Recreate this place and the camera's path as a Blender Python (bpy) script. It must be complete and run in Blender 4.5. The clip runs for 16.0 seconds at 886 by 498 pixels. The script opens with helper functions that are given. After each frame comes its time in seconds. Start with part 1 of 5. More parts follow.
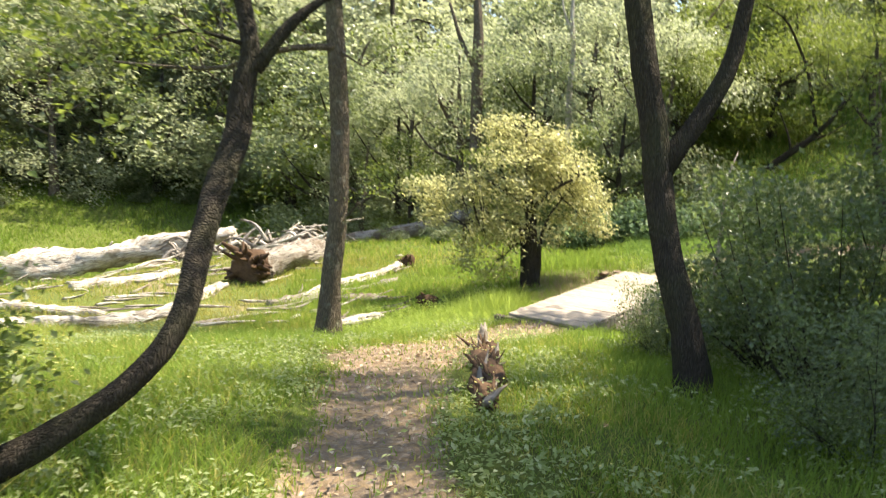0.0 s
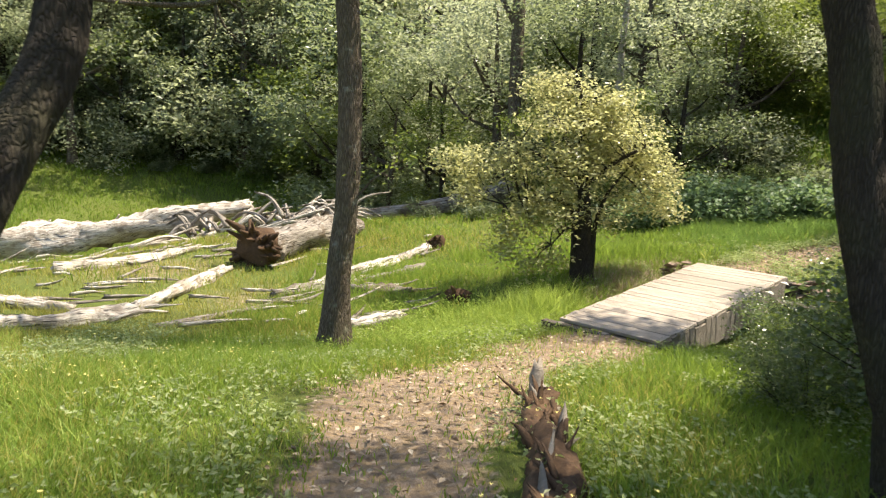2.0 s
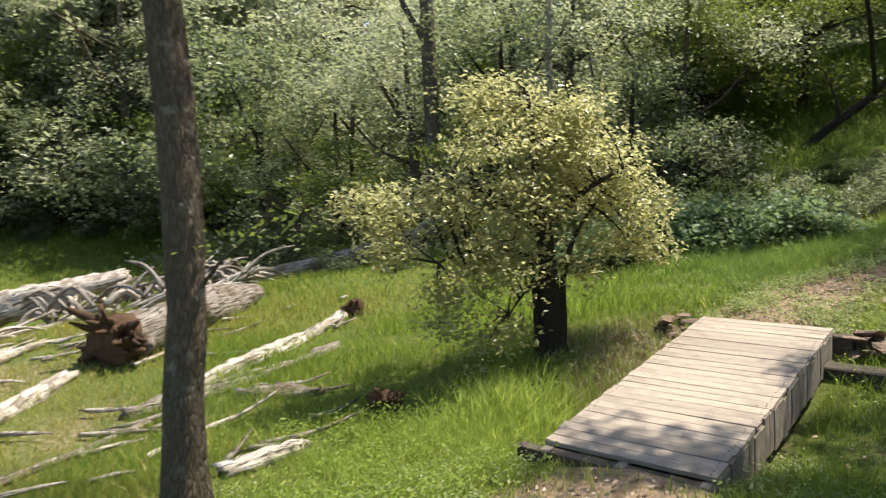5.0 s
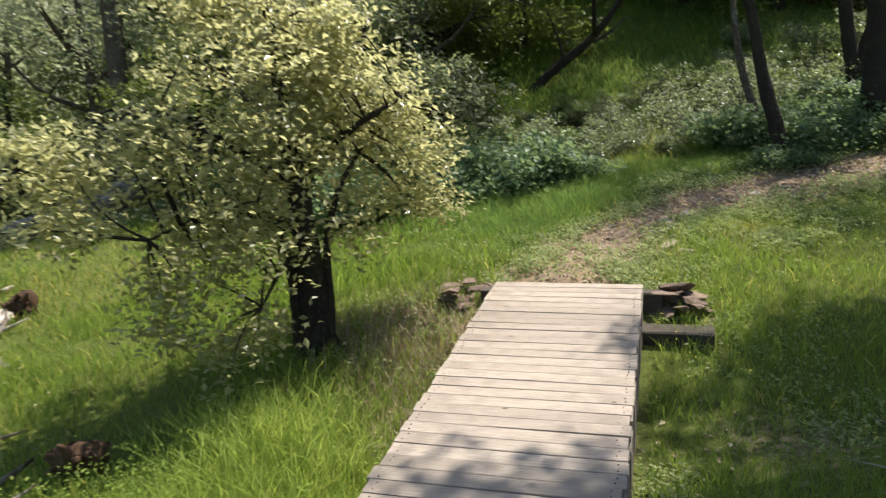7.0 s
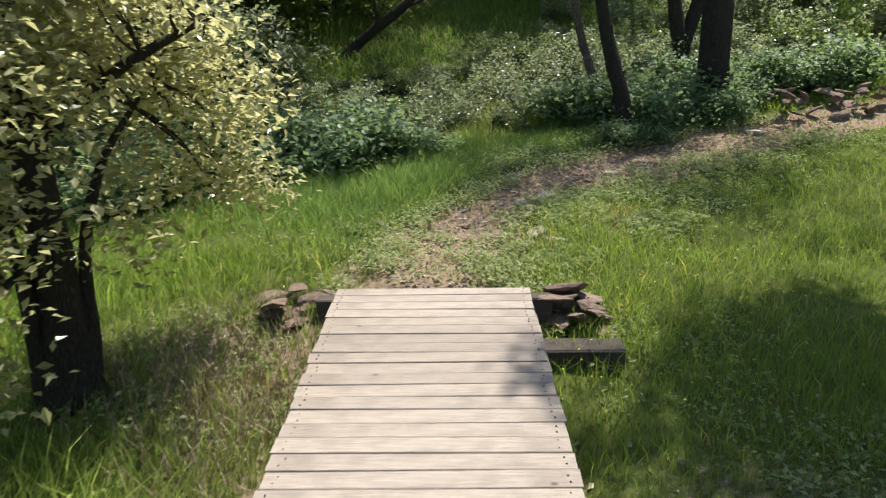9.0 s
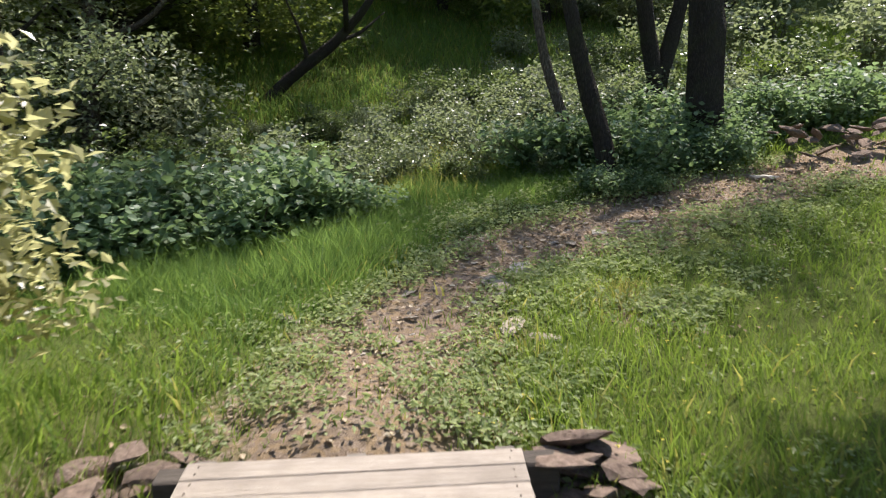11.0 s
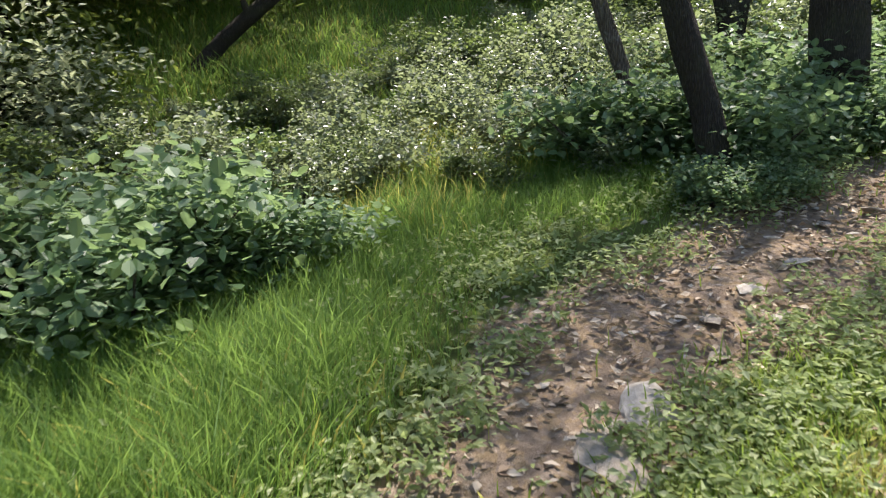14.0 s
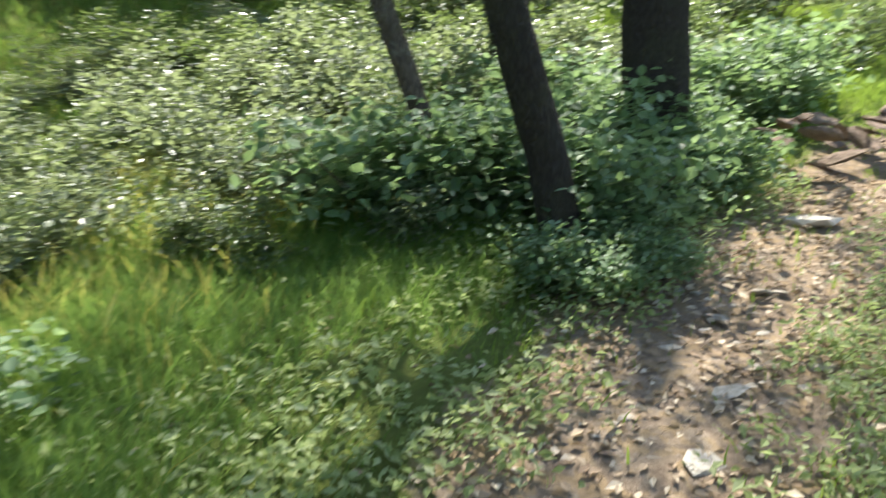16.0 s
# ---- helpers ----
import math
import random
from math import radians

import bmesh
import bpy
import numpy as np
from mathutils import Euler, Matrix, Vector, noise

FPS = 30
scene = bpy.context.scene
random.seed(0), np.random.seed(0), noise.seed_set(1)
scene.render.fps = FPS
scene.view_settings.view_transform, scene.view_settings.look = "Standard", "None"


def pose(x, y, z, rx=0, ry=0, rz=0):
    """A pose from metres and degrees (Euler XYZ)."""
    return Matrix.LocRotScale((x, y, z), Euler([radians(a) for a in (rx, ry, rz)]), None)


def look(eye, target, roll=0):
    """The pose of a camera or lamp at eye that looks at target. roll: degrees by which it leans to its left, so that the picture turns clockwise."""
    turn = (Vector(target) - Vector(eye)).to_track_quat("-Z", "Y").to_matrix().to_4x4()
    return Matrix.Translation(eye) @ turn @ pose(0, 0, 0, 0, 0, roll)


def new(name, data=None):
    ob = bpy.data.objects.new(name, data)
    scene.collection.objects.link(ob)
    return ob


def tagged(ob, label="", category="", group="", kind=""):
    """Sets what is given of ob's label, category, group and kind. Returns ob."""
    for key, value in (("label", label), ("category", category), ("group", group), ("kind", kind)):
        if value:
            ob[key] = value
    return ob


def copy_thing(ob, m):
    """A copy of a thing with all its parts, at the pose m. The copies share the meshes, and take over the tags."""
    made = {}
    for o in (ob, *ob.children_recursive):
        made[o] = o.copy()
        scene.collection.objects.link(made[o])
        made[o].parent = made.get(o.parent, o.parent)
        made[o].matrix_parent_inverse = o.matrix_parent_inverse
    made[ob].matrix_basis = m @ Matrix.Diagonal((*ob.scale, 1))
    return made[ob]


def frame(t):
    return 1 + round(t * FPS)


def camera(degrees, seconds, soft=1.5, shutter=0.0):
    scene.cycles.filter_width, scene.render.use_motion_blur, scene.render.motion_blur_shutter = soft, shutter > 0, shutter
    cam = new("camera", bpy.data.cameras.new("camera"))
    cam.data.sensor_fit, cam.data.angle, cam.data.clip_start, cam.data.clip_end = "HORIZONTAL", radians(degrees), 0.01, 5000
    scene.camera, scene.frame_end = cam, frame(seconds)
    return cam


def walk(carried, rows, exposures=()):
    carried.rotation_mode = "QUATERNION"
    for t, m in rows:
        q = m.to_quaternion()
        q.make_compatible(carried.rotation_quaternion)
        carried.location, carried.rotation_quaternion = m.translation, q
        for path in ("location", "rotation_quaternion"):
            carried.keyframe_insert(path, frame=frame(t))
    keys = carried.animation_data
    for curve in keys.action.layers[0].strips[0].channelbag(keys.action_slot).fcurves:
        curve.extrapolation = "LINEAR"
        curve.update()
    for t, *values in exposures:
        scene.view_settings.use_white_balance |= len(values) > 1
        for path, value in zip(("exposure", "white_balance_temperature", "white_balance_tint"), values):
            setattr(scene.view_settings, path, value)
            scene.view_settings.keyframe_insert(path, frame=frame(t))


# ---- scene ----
cam = camera(61.28, 16.0, soft=1.2, shutter=0.4)
TRUE_SIZE = 0.86
PATH = [
    (0.0, 0.000, 0.000, 1.500, 83.07, -3.03, -0.20),
    (0.5, 0.021, 0.690, 1.521, 80.27, -0.29, -1.88),
    (1.0, -0.030, 1.373, 1.528, 85.77, -2.42, -1.79),
    (1.5, -0.077, 2.016, 1.494, 85.09, -4.27, 0.54),
    (2.0, -0.030, 2.552, 1.428, 80.66, -3.38, 2.37),
    (2.5, 0.067, 2.956, 1.418, 83.64, -3.30, 4.61),
    (3.0, 0.057, 3.368, 1.409, 84.59, -3.40, 6.47),
    (5.5, -0.035, 6.981, 1.370, 82.83, 1.88, -9.31),
    (6.0, -0.065, 7.567, 1.330, 82.48, 2.01, -15.23),
    (6.5, -0.065, 8.189, 1.258, 81.60, 1.80, -21.28),
    (7.0, 0.057, 8.778, 1.163, 79.47, 1.43, -26.43),
    (7.5, 0.097, 9.292, 1.092, 77.79, 0.50, -31.54),
    (8.0, 0.240, 9.789, 1.055, 77.11, -0.15, -35.85),
    (8.5, 0.475, 10.247, 1.009, 77.83, -0.50, -39.15),
    (9.0, 0.791, 10.710, 0.910, 77.85, -0.46, -41.80),
    (9.5, 1.118, 11.022, 0.845, 79.38, -0.71, -43.30),
    (10.0, 1.492, 11.419, 0.783, 80.69, -1.09, -44.53),
    (12.5, 3.992, 14.029, 0.829, 81.90, 1.91, -47.54),
    (13.0, 4.307, 14.409, 0.854, 80.86, 2.11, -47.13),
    (13.5, 4.643, 14.785, 0.885, 79.85, 2.30, -47.02),
    (14.0, 4.944, 15.129, 0.950, 78.81, 2.59, -47.78),
    (14.5, 5.271, 15.465, 1.013, 78.29, 3.08, -49.17),
    (15.0, 5.643, 15.827, 0.999, 79.30, 3.58, -51.50),
    (15.5, 6.108, 16.107, 1.027, 78.24, 4.13, -55.83),
    (16.0, 6.490, 16.595, 1.090, 79.01, 0.86, -69.27),
]
walk(cam, [(t, pose(x * TRUE_SIZE, y * TRUE_SIZE, z * TRUE_SIZE, rx, ry, rz)) for t, x, y, z, rx, ry, rz in PATH], exposures=[(0.0, 0.86 + 0.82, 7050, 11), (1.0, 0.86 + 0.72, 7050, 11), (1.5, 0.86 + 0.42, 6950, 10), (2.0, 0.86 + 0.4, 6950, 12), (3.0, 0.86 + 0.4, 6850, 13), (5.5, 0.86, 6550, 13), (9.0, 0.86 - 0.1, 6150, 14), (10.0, 0.86 - 0.2, 6150, 14), (12.5, 0.86 + 0.36, 6050, 23), (14.5, 0.86 + 0.46, 6150, 14), (16.0, 0.86 + 0.85, 6150, 8)])

# ---- light ----
SUN_AZ, SUN_EL = radians(75), radians(65)      # azimuth clockwise from +y
to_sun = Vector((math.sin(SUN_AZ) * math.cos(SUN_EL), math.cos(SUN_AZ) * math.cos(SUN_EL), math.sin(SUN_EL)))
world = bpy.data.worlds.new("sky")
scene.world = world
world.use_nodes = True
wn = world.node_tree
sky = wn.nodes.new("ShaderNodeTexSky")
sky.sky_type, sky.sun_disc = "NISHITA", False
sky.sun_elevation, sky.sun_rotation = SUN_EL, SUN_AZ
wn.links.new(sky.outputs[0], wn.nodes["Background"].inputs[0])
wn.nodes["Background"].inputs[1].default_value = 0.125
sun = new("sun", bpy.data.lights.new("sun", "SUN"))
sun.data.energy, sun.data.angle, sun.data.color = 5.0, radians(0.8), (1.0, 0.93, 0.80)
sun.matrix_world = look(to_sun * 60, (0, 0, 0))

# ---- materials ----
rng = np.random.default_rng(7)


class Nodes:
    """A short way to write a node material."""

    def __init__(self, name):
        self.mat = bpy.data.materials.new(name)
        self.mat.use_nodes = True
        self.tree = self.mat.node_tree
        self.bsdf = self.tree.nodes["Principled BSDF"]
        self.out = self.tree.nodes["Material Output"]

    def add(self, kind, **inputs):
        n = self.tree.nodes.new("ShaderNode" + kind)
        for k, v in inputs.items():
            self.put(n, k.replace("_", " "), v)
        return n

    def put(self, n, key, v):
        s = n.inputs[key]
        if isinstance(v, bpy.types.NodeSocket):
            self.tree.links.new(v, s)
        else:
            s.default_value = v

    def coord(self, scale=(1, 1, 1), which="Object"):
        m = self.add("Mapping", Vector=self.add("TexCoord").outputs[which])
        m.inputs["Scale"].default_value = scale
        return m.outputs[0]

    def noise(self, scale, detail=4, rough=0.6, vec=None):
        n = self.add("TexNoise", Scale=scale, Detail=detail, Roughness=rough)
        self.put(n, "Vector", vec if vec is not None else self.coord())
        return n.outputs["Fac"]

    def ramp(self, fac, stops):
        r = self.add("ValToRGB", Fac=fac)
        e = r.color_ramp.elements
        while len(e) < len(stops):
            e.new(0.5)
        for i, (p, c) in enumerate(stops):
            e[i].position = p
            e[i].color = (*c, 1) if len(c) == 3 else c
        return r.outputs[0]

    def mix(self, fac, a, b, blend="MIX"):
        m = self.tree.nodes.new("ShaderNodeMix")
        m.data_type, m.blend_type = "RGBA", blend
        for s, v in ((m.inputs[0], fac), (m.inputs[6], a), (m.inputs[7], b)):
            if isinstance(v, bpy.types.NodeSocket):
                self.tree.links.new(v, s)
            else:
                s.default_value = v if isinstance(v, float) else (*v, 1)
        return m.outputs[2]

    def math(self, op, a, b=0.0):
        m = self.tree.nodes.new("ShaderNodeMath")
        m.operation = op
        for s, v in zip(m.inputs, (a, b)):
            if isinstance(v, bpy.types.NodeSocket):
                self.tree.links.new(v, s)
            else:
                s.default_value = v
        return m.outputs[0]

    def finish(self, colour, rough=0.85, bump=None, strength=0.5, dist=0.02, spec=0.3):
        self.put(self.bsdf, "Base Color", colour)
        self.put(self.bsdf, "Roughness", rough)
        self.put(self.bsdf, "Specular IOR Level", spec)
        if bump is not None:
            b = self.add("Bump", Height=bump, Strength=strength, Distance=dist)
            self.put(self.bsdf, "Normal", b.outputs[0])
        return self.mat


def leaf_material(name, dark, mid, light, through_colour, amount=0.35, rough=0.5, spec=0.4):
    n = Nodes(name)
    rnd = n.add("NewGeometry").outputs["Random Per Island"]
    c = n.ramp(rnd, [(0.0, dark), (0.55, mid), (1.0, light)])
    c = n.mix(n.math("MULTIPLY", n.noise(0.5, 2), 0.5), c, dark)
    n.finish(c, rough, spec=spec)
    tr = n.add("BsdfTranslucent", Color=n.mix(0.35, through_colour, c))
    m = n.add("MixShader", Fac=amount)
    n.tree.links.new(n.bsdf.outputs[0], m.inputs[1])
    n.tree.links.new(tr.outputs[0], m.inputs[2])
    n.tree.links.new(m.outputs[0], n.out.inputs[0])
    return n.mat


def bark_material(name, dark, light, moss=0.0, scale=1.0, lichen=0.0):
    n = Nodes(name)
    v = n.coord((9 * scale, 9 * scale, 1.25 * scale))
    cracks = n.noise(2.2, 6, 0.7, v)
    vor = n.add("TexVoronoi", Scale=3.2, Vector=v)
    vor.feature = "DISTANCE_TO_EDGE"
    plate = n.ramp(vor.outputs["Distance"], [(0.0, (0.25, 0.25, 0.25)), (0.3, (1, 1, 1))])
    h = n.math("MULTIPLY", n.add("RGBToBW", Color=plate).outputs[0], cracks)
    c = n.ramp(h, [(0.1, dark), (0.62, light)])
    c = n.mix(n.math("MULTIPLY", n.noise(1.3, 3), 0.6), c, tuple(0.55 * x for x in light))
    if lichen:
        c = n.mix(n.math("MULTIPLY", n.add("RGBToBW", Color=n.ramp(n.noise(5.0, 5, 0.7), [(0.56, (0, 0, 0)), (0.66, (1, 1, 1))])).outputs[0], lichen), c, (0.36, 0.37, 0.30))
    if moss:
        c = n.mix(n.math("MULTIPLY", n.add("RGBToBW", Color=n.ramp(n.noise(2.2, 4), [(0.45, (0, 0, 0)), (0.7, (1, 1, 1))])).outputs[0], moss), c, (0.10, 0.13, 0.035))
    return n.finish(c, 0.92, h, 1.0, 0.05, 0.15)


def wood_material(name, a, b, grain=(1.2, 22, 22), crack=0.7, stain=0.5, knots=0.0):
    n = Nodes(name)
    v = n.coord(grain)
    rnd = n.add("ObjectInfo").outputs["Random"]
    g = n.noise(3.0, 7, 0.72, v)
    c = n.ramp(g, [(0.25, a), (0.75, b)])
    c = n.mix(n.math("MULTIPLY", rnd, 0.6), c, tuple(0.6 * (x + y) / 2 for x, y in zip(a, b)))
    blot = n.ramp(n.noise(2.5, 4), [(0.45, (0, 0, 0)), (0.75, (1, 1, 1))])
    c = n.mix(n.math("MULTIPLY", n.add("RGBToBW", Color=blot).outputs[0], stain), c, tuple(0.45 * x for x in a))
    if knots:
        shift = n.add("VectorMath", Vector=n.coord((1, 1.6, 1)))
        n.put(shift, 1, n.add("CombineXYZ", X=n.math("MULTIPLY", rnd, 9.0), Y=n.math("MULTIPLY", rnd, 5.0)).outputs[0])
        spot = n.add("TexVoronoi", Scale=2.6, Vector=shift.outputs[0])
        k = n.ramp(spot.outputs["Distance"], [(0.03, (1, 1, 1)), (0.075, (0, 0, 0))])
        c = n.mix(n.math("MULTIPLY", n.add("RGBToBW", Color=k).outputs[0], knots), c, (0.06, 0.04, 0.028))
    return n.finish(c, 0.85, g, crack, 0.012, 0.2)


def dead_wood_material(name, dark, mid, light, bark):
    """Weathered wood whose cracks and grey streaks run along the stem."""
    n = Nodes(name)
    at = n.add("Attribute")
    at.attribute_name = "grain"
    m = n.add("Mapping", Vector=at.outputs["Vector"])
    m.inputs["Scale"].default_value = (1.3, 14, 14)
    streak = n.noise(1.6, 7, 0.7, m.outputs[0])
    c = n.ramp(streak, [(0.30, dark), (0.46, mid), (0.66, light)])
    crack = n.ramp(n.noise(2.4, 3, 0.6, m.outputs[0]), [(0.36, (1, 1, 1)), (0.42, (0, 0, 0))])
    c = n.mix(n.math("MULTIPLY", n.add("RGBToBW", Color=crack).outputs[0], 0.85), c, tuple(0.3 * x for x in dark))
    patch = n.ramp(n.noise(1.9, 5, 0.65), [(0.50, (0, 0, 0)), (0.58, (1, 1, 1))])
    c = n.mix(n.math("MULTIPLY", n.add("RGBToBW", Color=patch).outputs[0], 0.7), c, bark)
    return n.finish(c, 0.9, n.math("SUBTRACT", streak, n.math("MULTIPLY", n.add("RGBToBW", Color=crack).outputs[0], 0.6)), 1.0, 0.05, 0.15)


def rock_material(name, a, b, moss=0.3):
    n = Nodes(name)
    g = n.noise(9.0, 8, 0.7)
    rnd = n.add("ObjectInfo").outputs["Random"]
    c = n.ramp(g, [(0.3, a), (0.7, b)])
    c = n.mix(n.math("MULTIPLY", rnd, 0.4), c, tuple(0.5 * x for x in a))
    m = n.ramp(n.noise(3.0, 5), [(0.5, (0, 0, 0)), (0.68, (1, 1, 1))])
    c = n.mix(n.math("MULTIPLY", n.add("RGBToBW", Color=m).outputs[0], moss), c, (0.12, 0.13, 0.06))
    return n.finish(c, 0.9, g, 0.7, 0.03, 0.2)


def ground_material():
    n = Nodes("meadow_soil")
    dirt = n.add("Attribute")
    dirt.attribute_name = "dirt"
    big = n.noise(0.6, 5)
    fine = n.noise(14.0, 8, 0.75)
    grit = n.noise(70.0, 4, 0.7)
    green = n.ramp(fine, [(0.3, (0.035, 0.06, 0.012)), (0.7, (0.11, 0.17, 0.03))])
    green = n.mix(n.math("MULTIPLY", big, 0.55), green, (0.17, 0.14, 0.05))
    soil = n.ramp(fine, [(0.3, (0.11, 0.082, 0.06)), (0.52, (0.28, 0.215, 0.155)), (0.76, (0.60, 0.51, 0.40))])
    soil = n.mix(n.math("MULTIPLY", grit, 0.45), soil, (0.16, 0.115, 0.075))
    litter = n.add("TexVoronoi", Scale=26.0, Vector=n.coord())
    lit = n.ramp(litter.outputs["Color"], [(0.55, (0, 0, 0)), (0.62, (1, 1, 1))])
    soil = n.mix(n.math("MULTIPLY", n.add("RGBToBW", Color=lit).outputs[0], 0.5), soil, (0.34, 0.24, 0.12))
    edge = n.math("ADD", dirt.outputs["Fac"], n.math("MULTIPLY", n.math("SUBTRACT", fine, 0.5), 1.5))
    k = n.add("RGBToBW", Color=n.ramp(edge, [(0.33, (0, 0, 0)), (0.62, (1, 1, 1))])).outputs[0]
    soil = n.mix(n.math("MULTIPLY", big, 0.3), soil, (0.22, 0.15, 0.095))
    c = n.mix(k, green, soil)
    return n.finish(c, 0.95, n.math("ADD", fine, n.math("MULTIPLY", grit, 0.4)), 0.8, 0.04, 0.1)


M_GROUND = ground_material()
M_BARK_DARK = bark_material("dark_oak_bark", (0.028, 0.022, 0.017), (0.105, 0.088, 0.068), 0.2, 2.6)
M_BARK_GREY = bark_material("grey_furrowed_bark", (0.04, 0.03, 0.022), (0.29, 0.235, 0.175), 0.15, 1.9, 0.45)
M_BARK_PALE = bark_material("bleached_bark", (0.30, 0.27, 0.22), (0.62, 0.58, 0.50), 0.0)
M_LOG_WHITE = dead_wood_material("bleached_dead_wood", (0.20, 0.165, 0.125), (0.46, 0.41, 0.34), (0.70, 0.65, 0.57), (0.24, 0.19, 0.14))
M_LOG_GREY = dead_wood_material("grey_dead_wood", (0.10, 0.082, 0.065), (0.24, 0.21, 0.175), (0.42, 0.38, 0.325), (0.13, 0.095, 0.065))
M_LOG_ROT = wood_material("rotten_brown_wood", (0.035, 0.022, 0.013), (0.17, 0.10, 0.055), (6, 6, 9), 1.0, 0.6)
M_PLANK = wood_material("weathered_deck_wood", (0.25, 0.205, 0.16), (0.54, 0.47, 0.385), (1.4, 30, 30), 0.8, 0.45, 0.8)
M_SCREW = bark_material("rusted_steel", (0.03, 0.022, 0.018), (0.12, 0.08, 0.06))
M_BEAM = wood_material("weathered_beam_wood", (0.17, 0.145, 0.115), (0.36, 0.31, 0.25), (2, 18, 6), 0.8, 0.6)
M_TIMBER = wood_material("dark_treated_timber", (0.05, 0.042, 0.034), (0.15, 0.125, 0.10), (2, 18, 18), 0.8, 0.5)
M_ROCK = rock_material("grey_field_stone", (0.32, 0.265, 0.20), (0.56, 0.48, 0.385), 0.12)
M_ROCK_PALE = rock_material("pale_field_stone", (0.40, 0.34, 0.265), (0.66, 0.59, 0.49), 0.1)
M_ROCK_DARK = rock_material("dark_stacked_stone", (0.10, 0.070, 0.052), (0.34, 0.25, 0.19), 0.15)
M_LEAF_OAK = leaf_material("oak_leaves", (0.045, 0.07, 0.016), (0.10, 0.14, 0.035), (0.21, 0.24, 0.08), (0.34, 0.42, 0.07), 0.42, 0.38)
M_LEAF_YOUNG = leaf_material("young_oak_leaves", (0.12, 0.128, 0.04), (0.32, 0.32, 0.14), (0.64, 0.62, 0.40), (0.72, 0.70, 0.32), 0.58, 0.3, 0.6)
# Far foliage: haze and sunlight put into a paler leaf colour.
M_LEAF_FAR = leaf_material("hazy_sunlit_woodland_leaves", (0.10, 0.12, 0.065), (0.29, 0.32, 0.19), (0.56, 0.58, 0.42), (0.56, 0.61, 0.34), 0.54, 0.37, 0.45)
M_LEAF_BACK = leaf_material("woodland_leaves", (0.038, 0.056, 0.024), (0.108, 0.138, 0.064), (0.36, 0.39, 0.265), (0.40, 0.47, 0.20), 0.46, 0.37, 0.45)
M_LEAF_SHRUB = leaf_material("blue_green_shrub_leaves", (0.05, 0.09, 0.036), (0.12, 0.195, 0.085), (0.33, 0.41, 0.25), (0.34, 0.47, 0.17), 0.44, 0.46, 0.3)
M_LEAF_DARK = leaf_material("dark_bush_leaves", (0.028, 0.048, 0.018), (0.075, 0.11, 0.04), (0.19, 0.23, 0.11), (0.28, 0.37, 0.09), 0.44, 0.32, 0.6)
M_GRASS = leaf_material("grass_blades", (0.06, 0.115, 0.016), (0.13, 0.21, 0.034), (0.25, 0.32, 0.065), (0.40, 0.54, 0.075), 0.48, 0.65, 0.2)
M_GRASS_DEEP = leaf_material("deep_green_grass_blades", (0.05, 0.105, 0.02), (0.108, 0.19, 0.042), (0.205, 0.29, 0.08), (0.32, 0.48, 0.095), 0.48, 0.65, 0.2)
M_GRASS_DRY = leaf_material("yellowing_grass_blades", (0.18, 0.19, 0.035), (0.33, 0.32, 0.08), (0.50, 0.45, 0.17), (0.60, 0.56, 0.13), 0.48, 0.65, 0.2)
# Lit copy of the grass: strong sunlight put into a lighter lime colour.
M_GRASS_LIT = leaf_material("sunlit_lime_grass_blades", (0.12, 0.19, 0.03), (0.25, 0.34, 0.065), (0.42, 0.48, 0.14), (0.56, 0.68, 0.13), 0.5, 0.6, 0.25)
M_WEED = leaf_material("low_weed_leaves", (0.13, 0.18, 0.055), (0.29, 0.345, 0.14), (0.52, 0.54, 0.32), (0.48, 0.56, 0.2), 0.46, 0.6, 0.25)
M_LITTER = leaf_material("fallen_leaves", (0.17, 0.11, 0.065), (0.40, 0.30, 0.19), (0.66, 0.56, 0.41), (0.3, 0.2, 0.08), 0.1, 0.7)

# ---- mesh helpers ----


def mesh_from(name, verts, faces, smooth=True):
    """A mesh from arrays; faces is one (n, k) array or a list of such."""
    groups = faces if isinstance(faces, list) else [faces]
    groups = [np.asarray(g, dtype=np.int32) for g in groups if len(g)]
    me = bpy.data.meshes.new(name)
    verts = np.asarray(verts, dtype=np.float32)
    me.vertices.add(len(verts))
    me.vertices.foreach_set("co", verts.ravel())
    loops = np.concatenate([g.ravel() for g in groups])
    sizes = np.concatenate([np.full(len(g), g.shape[1], dtype=np.int32) for g in groups])
    me.loops.add(len(loops))
    me.loops.foreach_set("vertex_index", loops)
    me.polygons.add(len(sizes))
    me.polygons.foreach_set("loop_start", np.concatenate([[0], np.cumsum(sizes)[:-1]]).astype(np.int32))
    me.polygons.foreach_set("use_smooth", np.full(len(sizes), smooth))
    me.update(calc_edges=True)
    return me


def part(name, me, material, parent, label=""):
    ob = new(name, me)
    if material is not None and not me.materials:
        me.materials.append(material)
    ob.parent = parent
    if label:
        ob["label"] = label
    return ob


def empty(name, loc, label, category, group=""):
    ob = new(name)
    ob.empty_display_size = 0.1
    ob.location = loc
    return tagged(ob, label, category, group)


def smooth_line(pts, n):
    """n points along a soft curve through pts, and the same for radii kept as a fourth number."""
    p = np.asarray(pts, float)
    d = np.concatenate([[0], np.cumsum(np.linalg.norm(np.diff(p[:, :3], axis=0), axis=1))])
    s = np.linspace(0, d[-1], n)
    q = np.stack([np.interp(s, d, p[:, k]) for k in range(p.shape[1])], 1)
    for _ in range(2):
        q[1:-1] = (q[:-2] + 2 * q[1:-1] + q[2:]) / 4
    return q


